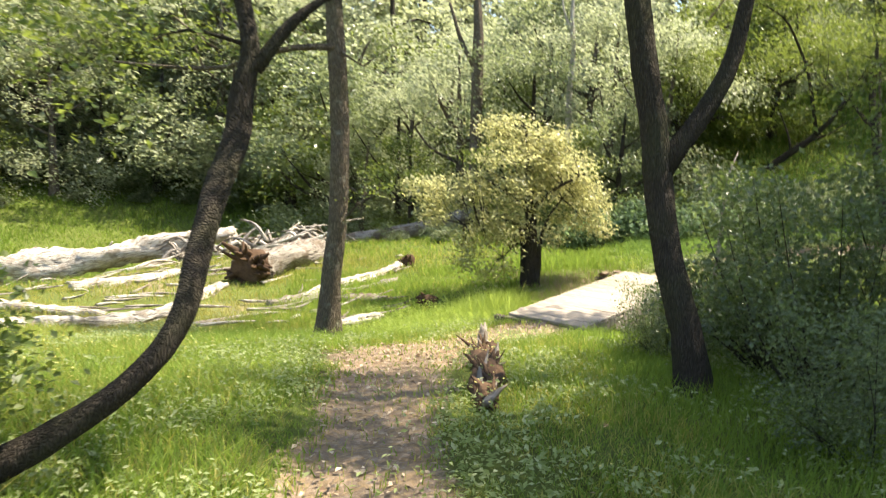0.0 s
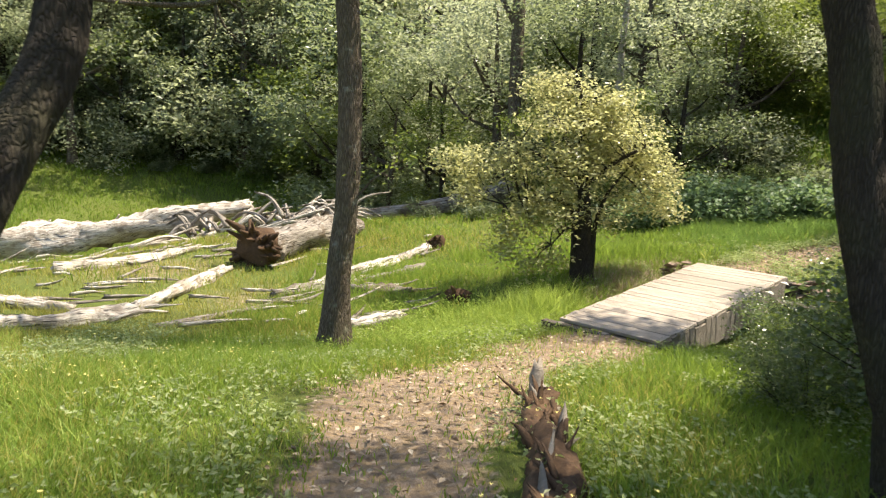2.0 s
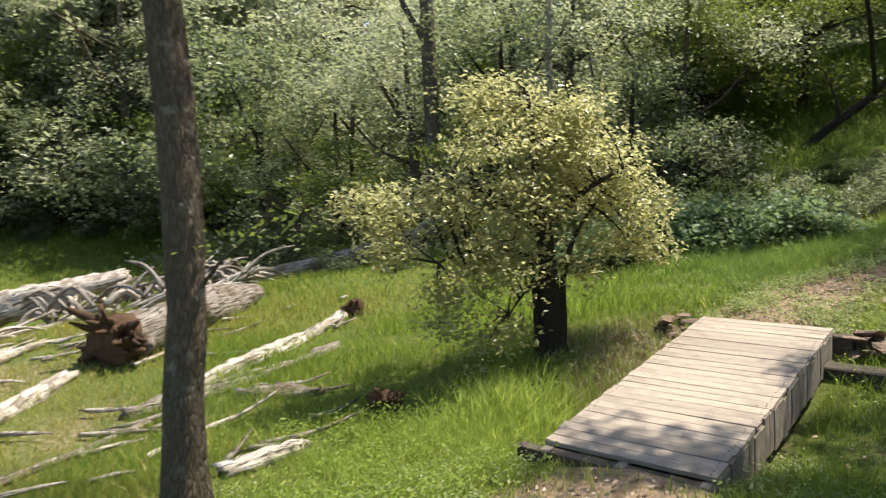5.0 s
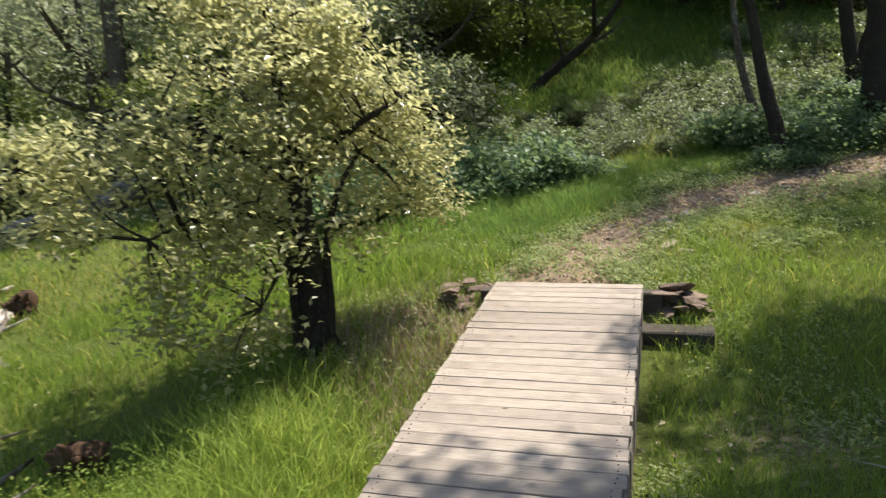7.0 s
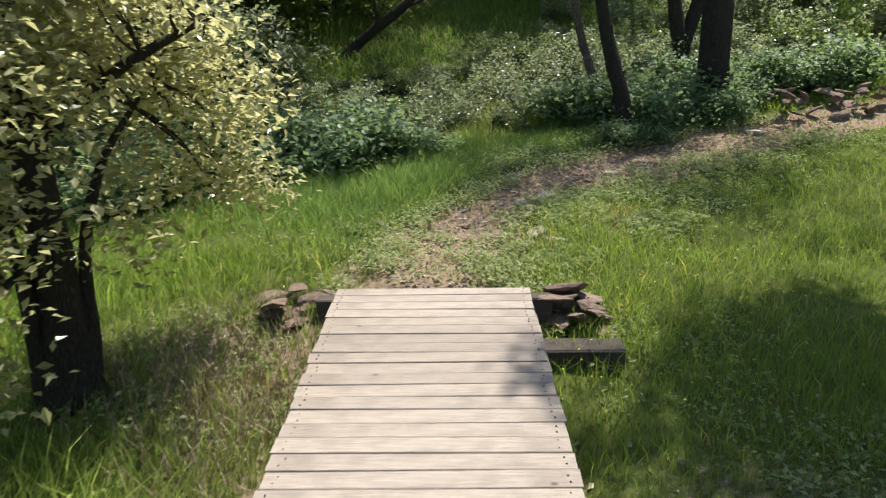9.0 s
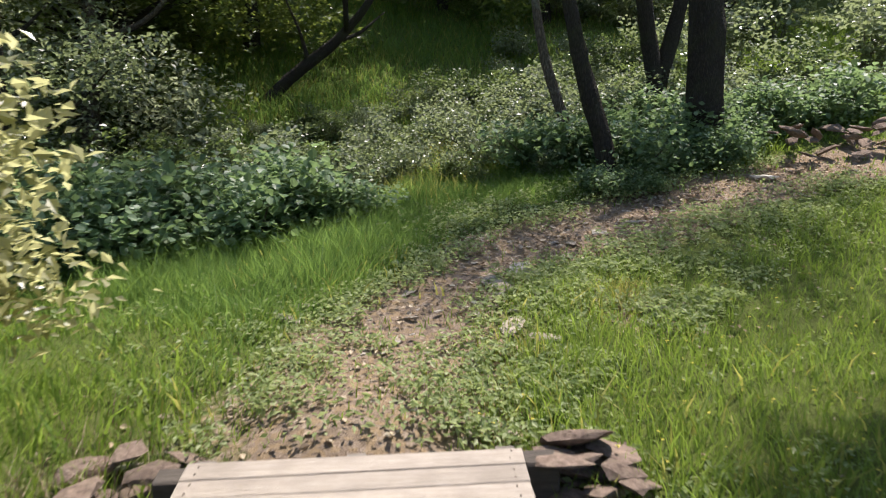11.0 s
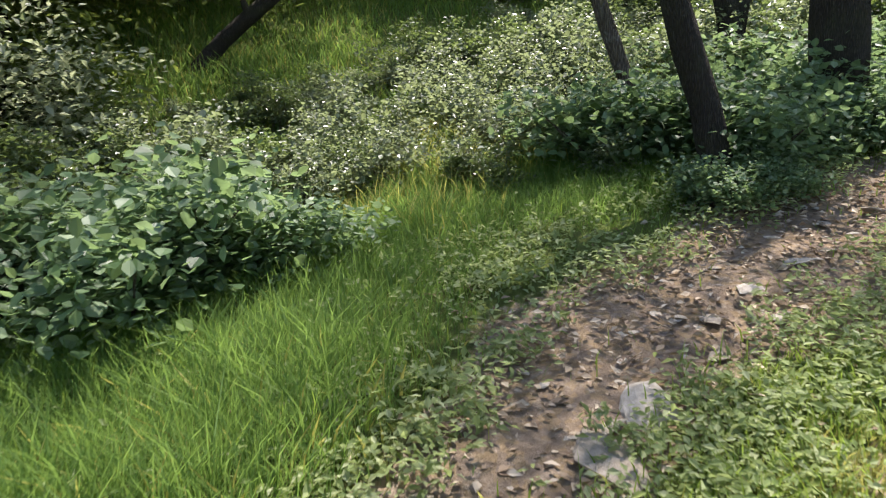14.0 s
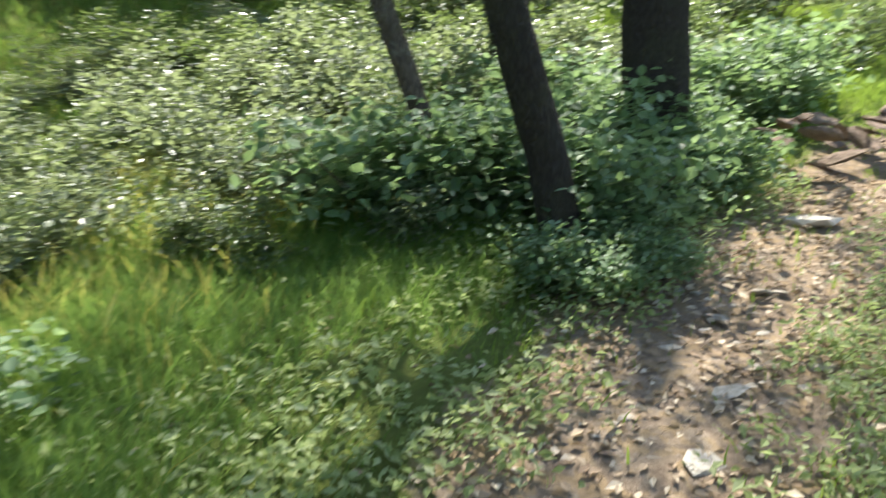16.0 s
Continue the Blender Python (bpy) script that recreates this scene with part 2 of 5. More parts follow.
def tube(pts, n=24, sides=10, rough=0.08, seed=0, cap=True, flare=0.0, jag=0.0):
    """A knobbly limb: pts are (x, y, z, radius)."""
    q = smooth_line(pts, n)
    r = np.random.default_rng(seed)
    t = np.gradient(q[:, :3], axis=0)
    t /= np.linalg.norm(t, axis=1)[:, None] + 1e-9
    ref = np.array([1.0, 0, 0]) if abs(t[0, 0]) < 0.8 else np.array([0, 1.0, 0])
    verts = []
    ph = r.uniform(0, 6.28, 6)
    a = np.linspace(0, 2 * np.pi, sides, endpoint=False)
    for i in range(n):
        u = np.cross(t[i], ref)
        u /= np.linalg.norm(u)
        w = np.cross(t[i], u)
        lob = 1 + rough * (np.sin(2 * a + ph[0] + i * 0.31) + 0.7 * np.sin(3 * a + ph[1] - i * 0.43) + 0.5 * np.sin(i * 0.23 + ph[2])) + rough * 0.6 * r.normal(size=sides)
        rad = q[i, 3] * lob
        if flare:
            rad = rad * (1 + flare * np.exp(-i / (n * 0.05)) * (1 + 0.35 * np.sin(4 * a + ph[3])))
        ring = q[i, :3] + np.outer(rad * np.cos(a), u) + np.outer(rad * np.sin(a), w)
        if jag and i in (0, n - 1):
            ring += np.outer(r.normal(0, jag, sides), t[i])
        verts.append(ring)
    verts = np.concatenate(verts)
    i, j = np.meshgrid(np.arange(n - 1), np.arange(sides), indexing="ij")
    i, j = i.ravel(), j.ravel()
    k = (j + 1) % sides
    quads = np.stack([i * sides + j, i * sides + k, (i + 1) * sides + k, (i + 1) * sides + j], 1)
    faces = [quads]
    if cap:
        c0, c1 = len(verts), len(verts) + 1
        dip = 0.35 * jag
        verts = np.concatenate([verts, [q[0, :3] + t[0] * dip], [q[-1, :3] - t[-1] * dip]])
        j = np.arange(sides)
        k = (j + 1) % sides
        faces.append(np.concatenate([np.stack([np.full(sides, c0), k, j], 1), np.stack([np.full(sides, c1), (n - 1) * sides + j, (n - 1) * sides + k], 1)]))
    return verts, faces


def join(pieces):
    """Several (verts, faces) into one."""
    vs, fs, off = [], {}, 0
    for v, f in pieces:
        vs.append(v)
        for g in (f if isinstance(f, list) else [f]):
            g = np.asarray(g)
            fs.setdefault(g.shape[1], []).append(g + off)
        off += len(v)
    return np.concatenate(vs), [np.concatenate(g) for g in fs.values()]


def leaves(at, size, r, flat=0.5, aspect=0.55, spread=0.35):
    """Small folded leaves at the points given."""
    n = len(at)
    d = r.normal(size=(n, 3))
    d[:, 2] = d[:, 2] * (1 - flat) - 0.15
    d /= np.linalg.norm(d, axis=1)[:, None]
    up = np.array([0, 0, 1.0]) + r.normal(0, 0.55, (n, 3))
    w = np.cross(d, up)
    w /= np.linalg.norm(w, axis=1)[:, None] + 1e-9
    nn = np.cross(w, d)
    s = size * r.uniform(1 - spread, 1 + spread, n)[:, None]
    mid = at + d * s * 0.45
    v = np.stack([at, mid + w * s * aspect * 0.5 + nn * s * 0.12, at + d * s, mid - w * s * aspect * 0.5 + nn * s * 0.12], 1).reshape(-1, 3)
    b = np.arange(n)[:, None] * 4
    return v, np.concatenate([b + [0, 1, 2], b + [0, 2, 3]])


def round_leaves(at, size, r, flat=0.5, aspect=0.8, spread=0.4):
    """Broad leaves with rounded shoulders and a soft fold along the midrib."""
    n = len(at)
    d = r.normal(size=(n, 3))
    d[:, 2] = d[:, 2] * (1 - flat) - 0.1
    d /= np.linalg.norm(d, axis=1)[:, None]
    w = np.cross(d, np.array([0, 0, 1.0]) + r.normal(0, 0.4, (n, 3)))
    w /= np.linalg.norm(w, axis=1)[:, None] + 1e-9
    nn = np.cross(w, d)
    s = size * r.uniform(1 - spread, 1 + spread, n)[:, None]
    half = s * aspect * 0.5
    v = np.stack([at, at + d * s * 0.28 + w * half * 0.85 + nn * s * 0.05, at + d * s * 0.62 + w * half + nn * s * 0.04, at + d * s - nn * s * 0.10,
                  at + d * s * 0.62 - w * half + nn * s * 0.04, at + d * s * 0.28 - w * half * 0.85 + nn * s * 0.05], 1).reshape(-1, 3)
    b = np.arange(n)[:, None] * 6
    return v, np.concatenate([b + [0, 1, 2, 3], b + [0, 3, 4, 5]])


def crown_points(r, blobs, clusters, per, sig=0.16, shell=0.55, clumps=9):
    """Leaf places in twig clusters, mostly near the outside of the ellipsoids (x, y, z, rx, ry, rz)."""
    blobs = np.asarray(blobs, float)
    if clumps:
        small = []
        for q in blobs:
            for k in range(clumps):
                d = r.normal(size=3)
                d /= np.linalg.norm(d)
                small.append([*(q[:3] + d * q[3:] * r.uniform(0.35, 1.0)), *(q[3:] * r.uniform(0.2, 0.46) + 0.08)])
        blobs = np.array(small)
    vol = blobs[:, 3] * blobs[:, 4] * blobs[:, 5]
    pick = r.choice(len(blobs), clusters, p=vol / vol.sum())
    d = r.normal(size=(clusters, 3))
    d /= np.linalg.norm(d, axis=1)[:, None]
    rad = r.uniform(0, 1, clusters) ** (1 / 3)
    rad = shell * (0.72 + 0.38 * r.uniform(size=clusters)) + (1 - shell) * rad
    c = blobs[pick, :3] + d * rad[:, None] * blobs[pick, 3:]
    p = np.repeat(c, per, 0) + r.normal(0, sig, (clusters * per, 3)) * [1, 1, 0.55]
    return p, c


def ground_z(x, y):
    """Height of the ground."""
    z = GROUND_PLANE[0] + GROUND_PLANE[1] * x + GROUND_PLANE[2] * y
    for a, b, s, h in SWELLS:
        z = z + h * np.exp(-((x - a) ** 2 + (y - b) ** 2) / (2 * s * s))
    far = np.clip((np.hypot(x - 2, y - 16) - 34) / 40, 0, 3)
    return z + 7 * far ** 1.3 * (0.55 + 0.45 * np.tanh((x + 2 * y) / 60))


GROUND_PLANE = (0.8455, 0.0961, 0.0034)
SWELLS = [(0, 0, 6, -0.83), (0, 7, 5, 0.22), (3, 13.5, 1.8, -0.50), (5, 16, 3, 0.20), (8, 12, 4, -1.54), (11, 17, 4, 0.50), (-2, 13, 5, -1.12), (-7, 24, 7, 0.04), (0, 22, 5, -0.93), (7, 22, 4, -0.70), (14, 22, 6, -2.37), (20, 30, 9, 3.62), (8, 32, 7, 0.37), (-5, 36, 9, -3.71), (-18, 30, 10, -2.84), (-15, 12, 9, -0.79), (15, 6, 8, -1.68), (1, 28, 6, 0.09), (26, 20, 8, -0.47), (5, 8.5, 3.5, -0.11), (1.65, 11.9, 0.65, 0.25), (4.85, 15.35, 0.55, 0.22), (-3.5, 15.5, 3.5, -0.28), (-6, 27, 4.5, 1.1), (2.2, 15.9, 1.0, 0.12), (-1.7, 11.8, 1.5, -0.25)]

# ---- ground ----
TRAIL = np.array([(-0.25, -4), (-0.28, 3), (-0.33, 6), (-0.25, 8.3), (0.45, 9.8), (1.3, 11.2), (1.9, 12.2), (3.3, 13.8), (4.6, 15.2), (5.6, 16.1), (6.9, 16.7), (8.3, 16.9), (10.2, 16.55), (12.0, 15.9), (14.5, 14.8), (17, 13)])
TRAIL_HALF = np.array([0.38, 0.42, 0.52, 0.9, 0.8, 0.75, 0.75, 0.5, 0.65, 0.55, 0.45, 0.78, 0.75, 0.65, 0.6, 0.6])


def trail_distance(x, y):
    best = np.full(np.shape(x), 1e9)
    for (a, b, ha, hb) in zip(TRAIL[:-1], TRAIL[1:], TRAIL_HALF[:-1], TRAIL_HALF[1:]):
        d = b - a
        k = np.clip(((x - a[0]) * d[0] + (y - a[1]) * d[1]) / (d @ d), 0, 1)
        dist = np.hypot(x - a[0] - k * d[0], y - a[1] - k * d[1]) / (ha + k * (hb - ha))
        best = np.minimum(best, dist)
    return best


def soft(x, a, b):
    t = np.clip((x - a) / (b - a), 0, 1)
    return t * t * (3 - 2 * t)


def wobble(x, y):
    return 0.5 * np.sin(1.7 * x + 0.9 * np.sin(1.3 * y)) + 0.35 * np.sin(2.9 * y + 1.1 * np.sin(2.1 * x)) + 0.2 * np.sin(6.1 * x + 4.7 * y)


def bare(x, y):
    """How bare the soil is, 0 to 1."""
    d = trail_distance(x, y) + 0.22 * wobble(x, y) + 0.16 * wobble(x * 3.1 + 1, y * 2.7)
    k = 1 - soft(d, 0.5, 1.4)
    for a, c, s, h in ((2.9, 13.6, 1.2, 0.75), (3.2, 15.5, 1.0, 0.7), (5.1, 15.65, 0.95, 1.0), (6.0, 16.25, 0.85, 1.0), (7.75, 15.35, 0.45, 0.95), (6.2, 16.2, 0.7, 0.9), (4.6, 12.2, 1.0, 0.45), (-3.5, 16.0, 2.2, 0.5), (-8.5, 24.5, 4.0, 0.6), (-7.0, 18.5, 2.6, 0.5), (-0.6, 9.2, 1.0, 0.5), (0.8, 11.1, 0.75, 0.9), (1.65, 11.85, 0.85, 1.0), (-2.4, 13.2, 0.9, 0.45)):
        k = np.maximum(k, h * np.exp(-((x - a) ** 2 + (y - c) ** 2) / (s * s)))
    return k


def line_grid(lo, hi, step, far):
    core = np.arange(lo, hi + step / 2, step)
    out, s = [], step
    while sum(out) < far:
        s *= 1.16
        out.append(s)
    ext = np.cumsum(out)
    return np.concatenate([(lo - ext)[::-1], core, hi + ext])


def build_ground():
    gx, gy = line_grid(-13, 17, 0.16, 700), line_grid(-3, 27, 0.16, 700)
    X, Y = np.meshgrid(gx, gy)
    x, y = X.ravel(), Y.ravel()
    near = np.exp(-((x - 2) ** 2 + (y - 12) ** 2) / 900)
    b = bare(x, y)
    z = ground_z(x, y) - 0.05 * b + near * (0.03 * wobble(x * 1.7, y * 1.7) + 0.018 * wobble(x * 5.1 + 2, y * 4.7))
    w, h = len(gx), len(gy)
    i, j = np.meshgrid(np.arange(h - 1), np.arange(w - 1), indexing="ij")
    k = (i * w + j).ravel()
    me = mesh_from("ground", np.stack([x, y, z], 1), np.stack([k, k + 1, k + w + 1, k + w], 1))
    me.materials.append(M_GROUND)
    at = me.attributes.new("dirt", "FLOAT", "POINT")
    at.data.foreach_set("value", b.astype(np.float32))
    return tagged(new("ground", me), "grassy woodland ground with a bare dirt trail", "ground", kind="structure")


def gz(x, y):
    return float(ground_z(np.float64(x), np.float64(y)))


build_ground()

# ---- trees ----


def tree(name, label, base, trunk, limbs, bark, crown=None, leaf=None, size=0.08, seed=1, sides=12, n=30, twigs=0, category="tree", group="", rough=0.07, flare=0.35, per=14, sig=0.16, shell=0.55):
    """A tree as an Empty with trunk, limbs and crown. All points are relative to the base."""
    r = np.random.default_rng(seed)
    e = empty(name, base, label, category, group)
    v, f = tube(trunk, n, sides, rough, seed, flare=flare)
    part("trunk", mesh_from("trunk", v, f), bark, e)
    for k, l in enumerate(limbs):
        v, f = tube(l, 16, 7, 0.09, seed * 7 + k)
        part("limb", mesh_from("limb", v, f), bark, e)
    if crown:
        blobs, clusters = crown
        p, c = crown_points(r, blobs, clusters, per, sig, shell)
        v, f = leaves(p, size, r)
        part("crown", mesh_from("crown", v, f, False), leaf, e)
        if twigs:
            joints = np.concatenate([smooth_line(l, 12)[4:, :3] for l in limbs] + [smooth_line(trunk, 12)[6:, :3]])
            pieces = []
            for q in c[r.choice(len(c), min(twigs, len(c)), replace=False)]:
                a = joints[np.argmin(np.linalg.norm(joints - q, axis=1))]
                if np.linalg.norm(q - a) > 0.9:
                    continue
                m = (a + q) / 2 + r.normal(0, 0.08 * np.linalg.norm(q - a), 3) + [0, 0, 0.05]
                pieces.append(tube([(*a, 0.016), (*m, 0.010), (*q, 0.004)], 6, 4, 0.1, 3, cap=False))
            v, f = join(pieces or [tube([(0, 0, 0.1, 0.01), (0, 0, 0.2, 0.01)], 3, 4)])
            tagged(part("twig_mass", mesh_from("twig_mass", v, f), bark, e), kind="stuff")
    return e


def rel(pts, base):
    return [(x - base[0], y - base[1], z - base[2], r) for x, y, z, r in pts]

# bent tree beside the trail
B = (-2.75, 3.68, gz(-2.75, 3.68) - 0.1)
tree("bent_tree", "slender dark oak with a strongly bent leaning trunk", B,
     rel([(-2.71, 3.67, -0.43, 0.107), (-2.24, 3.75, -0.24, 0.086), (-1.89, 3.83, -0.02, 0.075), (-1.62, 3.91, 0.19, 0.069), (-1.42, 4.03, 0.42, 0.069), (-1.37, 4.15, 0.63, 0.07), (-1.4, 4.33, 0.83, 0.071), (-1.37, 4.5, 1.09, 0.073), (-1.35, 4.69, 1.35, 0.078), (-1.27, 4.87, 1.62, 0.082), (-1.35, 4.89, 1.82, 0.078), (-1.22, 4.92, 2.04, 0.07), (-1.29, 4.95, 2.29, 0.062), (-1.33, 4.97, 2.5, 0.056), (-1.5, 5.0, 3.3, 0.045), (-1.4, 5.1, 4.2, 0.03)], B),
     [rel([(-1.22, 4.92, 2.0, 0.05), (-1.08, 4.94, 2.2, 0.042), (-0.98, 4.97, 2.36, 0.036), (-0.5, 5.1, 2.7, 0.025), (0.2, 5.3, 3.2, 0.012)], B),
      rel([(-1.4, 5.0, 2.9, 0.035), (-2.1, 4.8, 3.3, 0.025), (-2.9, 4.6, 3.5, 0.012)], B)],
     M_BARK_DARK, ([(1.2, 1.2, 4.6, 1.5, 1.4, 0.9), (0.3, 1.0, 4.2, 0.9, 1.0, 0.6), (2.5, 1.3, 4.5, 0.9, 0.9, 0.6), (0.75, 0.2, 2.7, 0.35, 0.3, 0.25), (0.95, 0.2, 2.35, 0.25, 0.25, 0.22), (0.6, 0.3, 3.0, 0.5, 0.4, 0.25), (0.4, 0.7, 2.75, 0.32, 0.3, 0.2), (0.75, 0.85, 2.72, 0.3, 0.3, 0.18), (1.3, 1.5, 3.0, 0.35, 0.3, 0.2)], 560), M_LEAF_OAK, 0.06, 11, n=46, twigs=60)

# forked tree beside the trail
B = (2.2, 6.08, gz(2.2, 6.08) - 0.08)
tree("forked_tree", "dark oak with a forked trunk standing in green grass", B,
     rel([(2.22, 6.06, -0.5, 0.158), (2.17, 6.06, 0.0, 0.135), (2.08, 6.08, 0.3, 0.122), (1.92, 6.15, 0.8, 0.113), (1.82, 6.22, 1.31, 0.118), (1.77, 6.28, 1.82, 0.114), (1.66, 6.35, 2.32, 0.12), (1.58, 6.42, 2.83, 0.11), (1.4, 6.5, 3.8, 0.08), (1.5, 6.6, 4.8, 0.04)], B),
     [rel([(1.84, 6.24, 1.5, 0.10), (2.0, 6.27, 1.75, 0.088), (2.16, 6.3, 1.98, 0.08), (2.38, 6.34, 2.32, 0.075), (2.45, 6.38, 2.65, 0.07), (2.46, 6.42, 2.9, 0.066), (2.7, 6.6, 3.8, 0.045), (3.2, 6.8, 4.6, 0.02)], B),
      rel([(1.5, 6.45, 3.3, 0.05), (0.9, 6.7, 3.9, 0.035), (0.2, 6.9, 4.2, 0.015)], B)],
     # Crown spread wide above the view, added to shade the trail and bushes.
     M_BARK_DARK, ([(-0.6, 0.7, 5.6, 1.7, 1.6, 1.0), (0.9, 0.8, 5.3, 1.5, 1.4, 1.0), (1.6, 0.2, 3.9, 1.0, 1.2, 0.7), (2.0, 1.2, 2.9, 0.9, 0.9, 0.7), (2.9, 0.8, 2.6, 0.9, 0.9, 0.8), (0.0, -1.4, 5.6, 1.1, 1.0, 0.6), (2.4, -1.3, 5.5, 1.6, 1.4, 0.8), (3.8, -0.4, 5.5, 1.5, 1.6, 0.8), (3.4, 1.2, 5.2, 1.5, 1.5, 0.8), (5.0, 0.6, 5.2, 1.4, 1.5, 0.8), (0.3, 1.6, 5.4, 1.2, 1.1, 0.6), (-0.5, 2.2, 5.7, 1.1, 1.0, 0.5)], 1750), M_LEAF_OAK, 0.06, 12, n=40, twigs=70)

# straight tree between trail and meadow
B = (-1.58, 12.2, gz(-1.58, 12.2) + 0.28)
SHIFT = (-1.48, 11.9, gz(-1.6, 11.9) - 0.08)
tree("straight_tree", "tall straight oak with grey furrowed lichen-spotted bark", B,
     rel([(-1.62, 11.9, -2.0, 0.2), (-1.61, 11.9, -1.45, 0.175), (-1.60, 11.9, -0.9, 0.16), (-1.52, 11.95, -0.05, 0.155), (-1.54, 12.0, 1.26, 0.148), (-1.62, 12.05, 2.5, 0.142), (-1.72, 12.1, 3.3, 0.142), (-1.8, 12.15, 4.6, 0.11), (-1.7, 12.1, 6.2, 0.07), (-1.8, 12.2, 7.4, 0.03)], SHIFT),
     [rel([(-1.6, 12.0, 2.85, 0.055), (-2.34, 11.86, 2.80, 0.045), (-2.86, 11.71, 2.60, 0.042), (-3.24, 11.66, 2.38, 0.04), (-3.77, 11.62, 2.36, 0.034), (-4.49, 11.56, 2.36, 0.025), (-5.2, 11.5, 2.40, 0.012)], SHIFT),
      rel([(-3.2, 11.66, 2.40, 0.018), (-3.2, 11.7, 2.1, 0.012), (-3.3, 11.7, 1.9, 0.006)], SHIFT),
      rel([(-1.55, 12.0, 2.8, 0.03), (-1.5, 11.8, 2.72, 0.02), (-1.2, 11.8, 2.55, 0.01)], SHIFT),
      rel([(-2.86, 11.71, 2.6, 0.03), (-3.1, 11.9, 2.95, 0.022), (-3.5, 12.1, 3.4, 0.012)], SHIFT),
      rel([(-1.87, 11.9, 3.6, 0.06), (-1.2, 12.2, 4.3, 0.04), (-0.4, 12.5, 4.8, 0.02)], SHIFT),
      rel([(-1.9, 12.0, 4.2, 0.05), (-2.8, 12.3, 4.9, 0.035), (-3.7, 12.5, 5.2, 0.015)], SHIFT),
      [(0.05, 0.0, 1.75, 0.018), (0.3, -0.05, 2.05, 0.013), (0.6, -0.05, 2.25, 0.007)]],
     M_BARK_GREY, ([(0.3, 0.9, 8.3, 1.9, 1.8, 1.3), (-1.9, 0.8, 6.9, 1.5, 1.4, 0.8), (1.3, 1.0, 6.6, 1.3, 1.3, 0.8), (-2.4, 0.1, 4.45, 1.3, 0.6, 0.28), (-0.9, 0.2, 4.7, 0.8, 0.6, 0.35), (1.0, 0.0, 4.6, 0.8, 0.5, 0.3), (-3.2, 0.0, 3.6, 0.4, 0.3, 0.25), (-2.7, -1.1, 4.1, 0.5, 0.4, 0.22), (-3.0, -1.8, 4.3, 0.7, 0.5, 0.3), (-1.6, -0.6, 4.5, 0.5, 0.4, 0.2), (0.9, 0.3, 4.8, 0.6, 0.4, 0.3), (0.55, -0.05, 2.3, 0.4, 0.35, 0.28)], 790), M_LEAF_OAK, 0.07, 13, n=40, sides=16, twigs=60, rough=0.05)

# small bushy oak next to the bridge
B = (2.05, 15.75, gz(2.05, 15.75) - 0.06)
tree("small_oak", "small bushy oak with pale young leaves beside the bridge", B,
     [(0.0, 0, -0.05, 0.20), (0.0, 0, 0.3, 0.17), (-0.02, 0, 0.8, 0.15), (-0.05, 0.0, 1.3, 0.12), (-0.12, 0.0, 1.9, 0.09), (-0.2, 0, 2.5, 0.06), (-0.3, 0, 3.4, 0.025)],
     [[(-0.14, 0.0, -0.05, 0.08), (-0.17, 0, 0.4, 0.06), (-0.2, 0.0, 0.85, 0.05), (-0.3, -0.1, 1.3, 0.035)],
      [(0.14, -0.05, -0.05, 0.06), (0.16, -0.05, 0.5, 0.045), (0.12, -0.05, 1.0, 0.04), (0.3, 0, 1.6, 0.03), (0.7, 0.1, 2.1, 0.014)],
      [(-0.05, 0, 1.2, 0.06), (-0.5, -0.2, 1.45, 0.04), (-1.0, -0.4, 1.5, 0.025), (-1.5, -0.6, 1.35, 0.01)],
      [(-0.1, 0, 1.6, 0.06), (-0.7, 0.2, 2.1, 0.04), (-1.4, 0.3, 2.4, 0.015)],
      [(-0.1, 0, 1.7, 0.05), (0.4, -0.3, 2.2, 0.035), (0.9, -0.5, 2.5, 0.014)],
      [(-0.05, 0, 1.0, 0.035), (-0.4, -0.5, 1.0, 0.022), (-0.7, -0.9, 0.75, 0.01)],
      [(-0.15, 0, 2.0, 0.04), (-0.4, 0.6, 2.5, 0.03), (-0.5, 1.0, 2.8, 0.012)]],
     M_BARK_DARK, ([(-0.7, 0.0, 2.5, 1.1, 1.1, 0.65), (-0.2, 0.1, 3.1, 0.85, 0.8, 0.42), (-0.75, 0.1, 3.3, 0.6, 0.6, 0.32), (0.35, 0.1, 3.0, 0.5, 0.5, 0.3), (-1.7, -0.2, 1.95, 0.8, 0.8, 0.45), (-2.1, -0.3, 1.55, 0.45, 0.5, 0.3), (0.4, 0.0, 2.45, 0.85, 0.85, 0.5), (1.05, 0.1, 1.95, 0.55, 0.6, 0.4), (1.35, 0.2, 1.45, 0.35, 0.4, 0.3), (-1.05, -0.6, 1.1, 0.6, 0.5, 0.5), (-1.45, -0.5, 0.75, 0.3, 0.3, 0.3), (-0.6, -0.3, 1.5, 0.9, 0.8, 0.4), (0.7, 0.3, 1.6, 0.5, 0.6, 0.4), (-0.85, -0.8, 0.65, 0.4, 0.35, 0.4), (-0.55, -0.6, 0.4, 0.2, 0.2, 0.2), (0.45, -0.35, 1.1, 0.22, 0.2, 0.2)], 1500), M_LEAF_YOUNG, 0.078, 14, n=30, twigs=170, per=13, sig=0.12, shell=0.45)

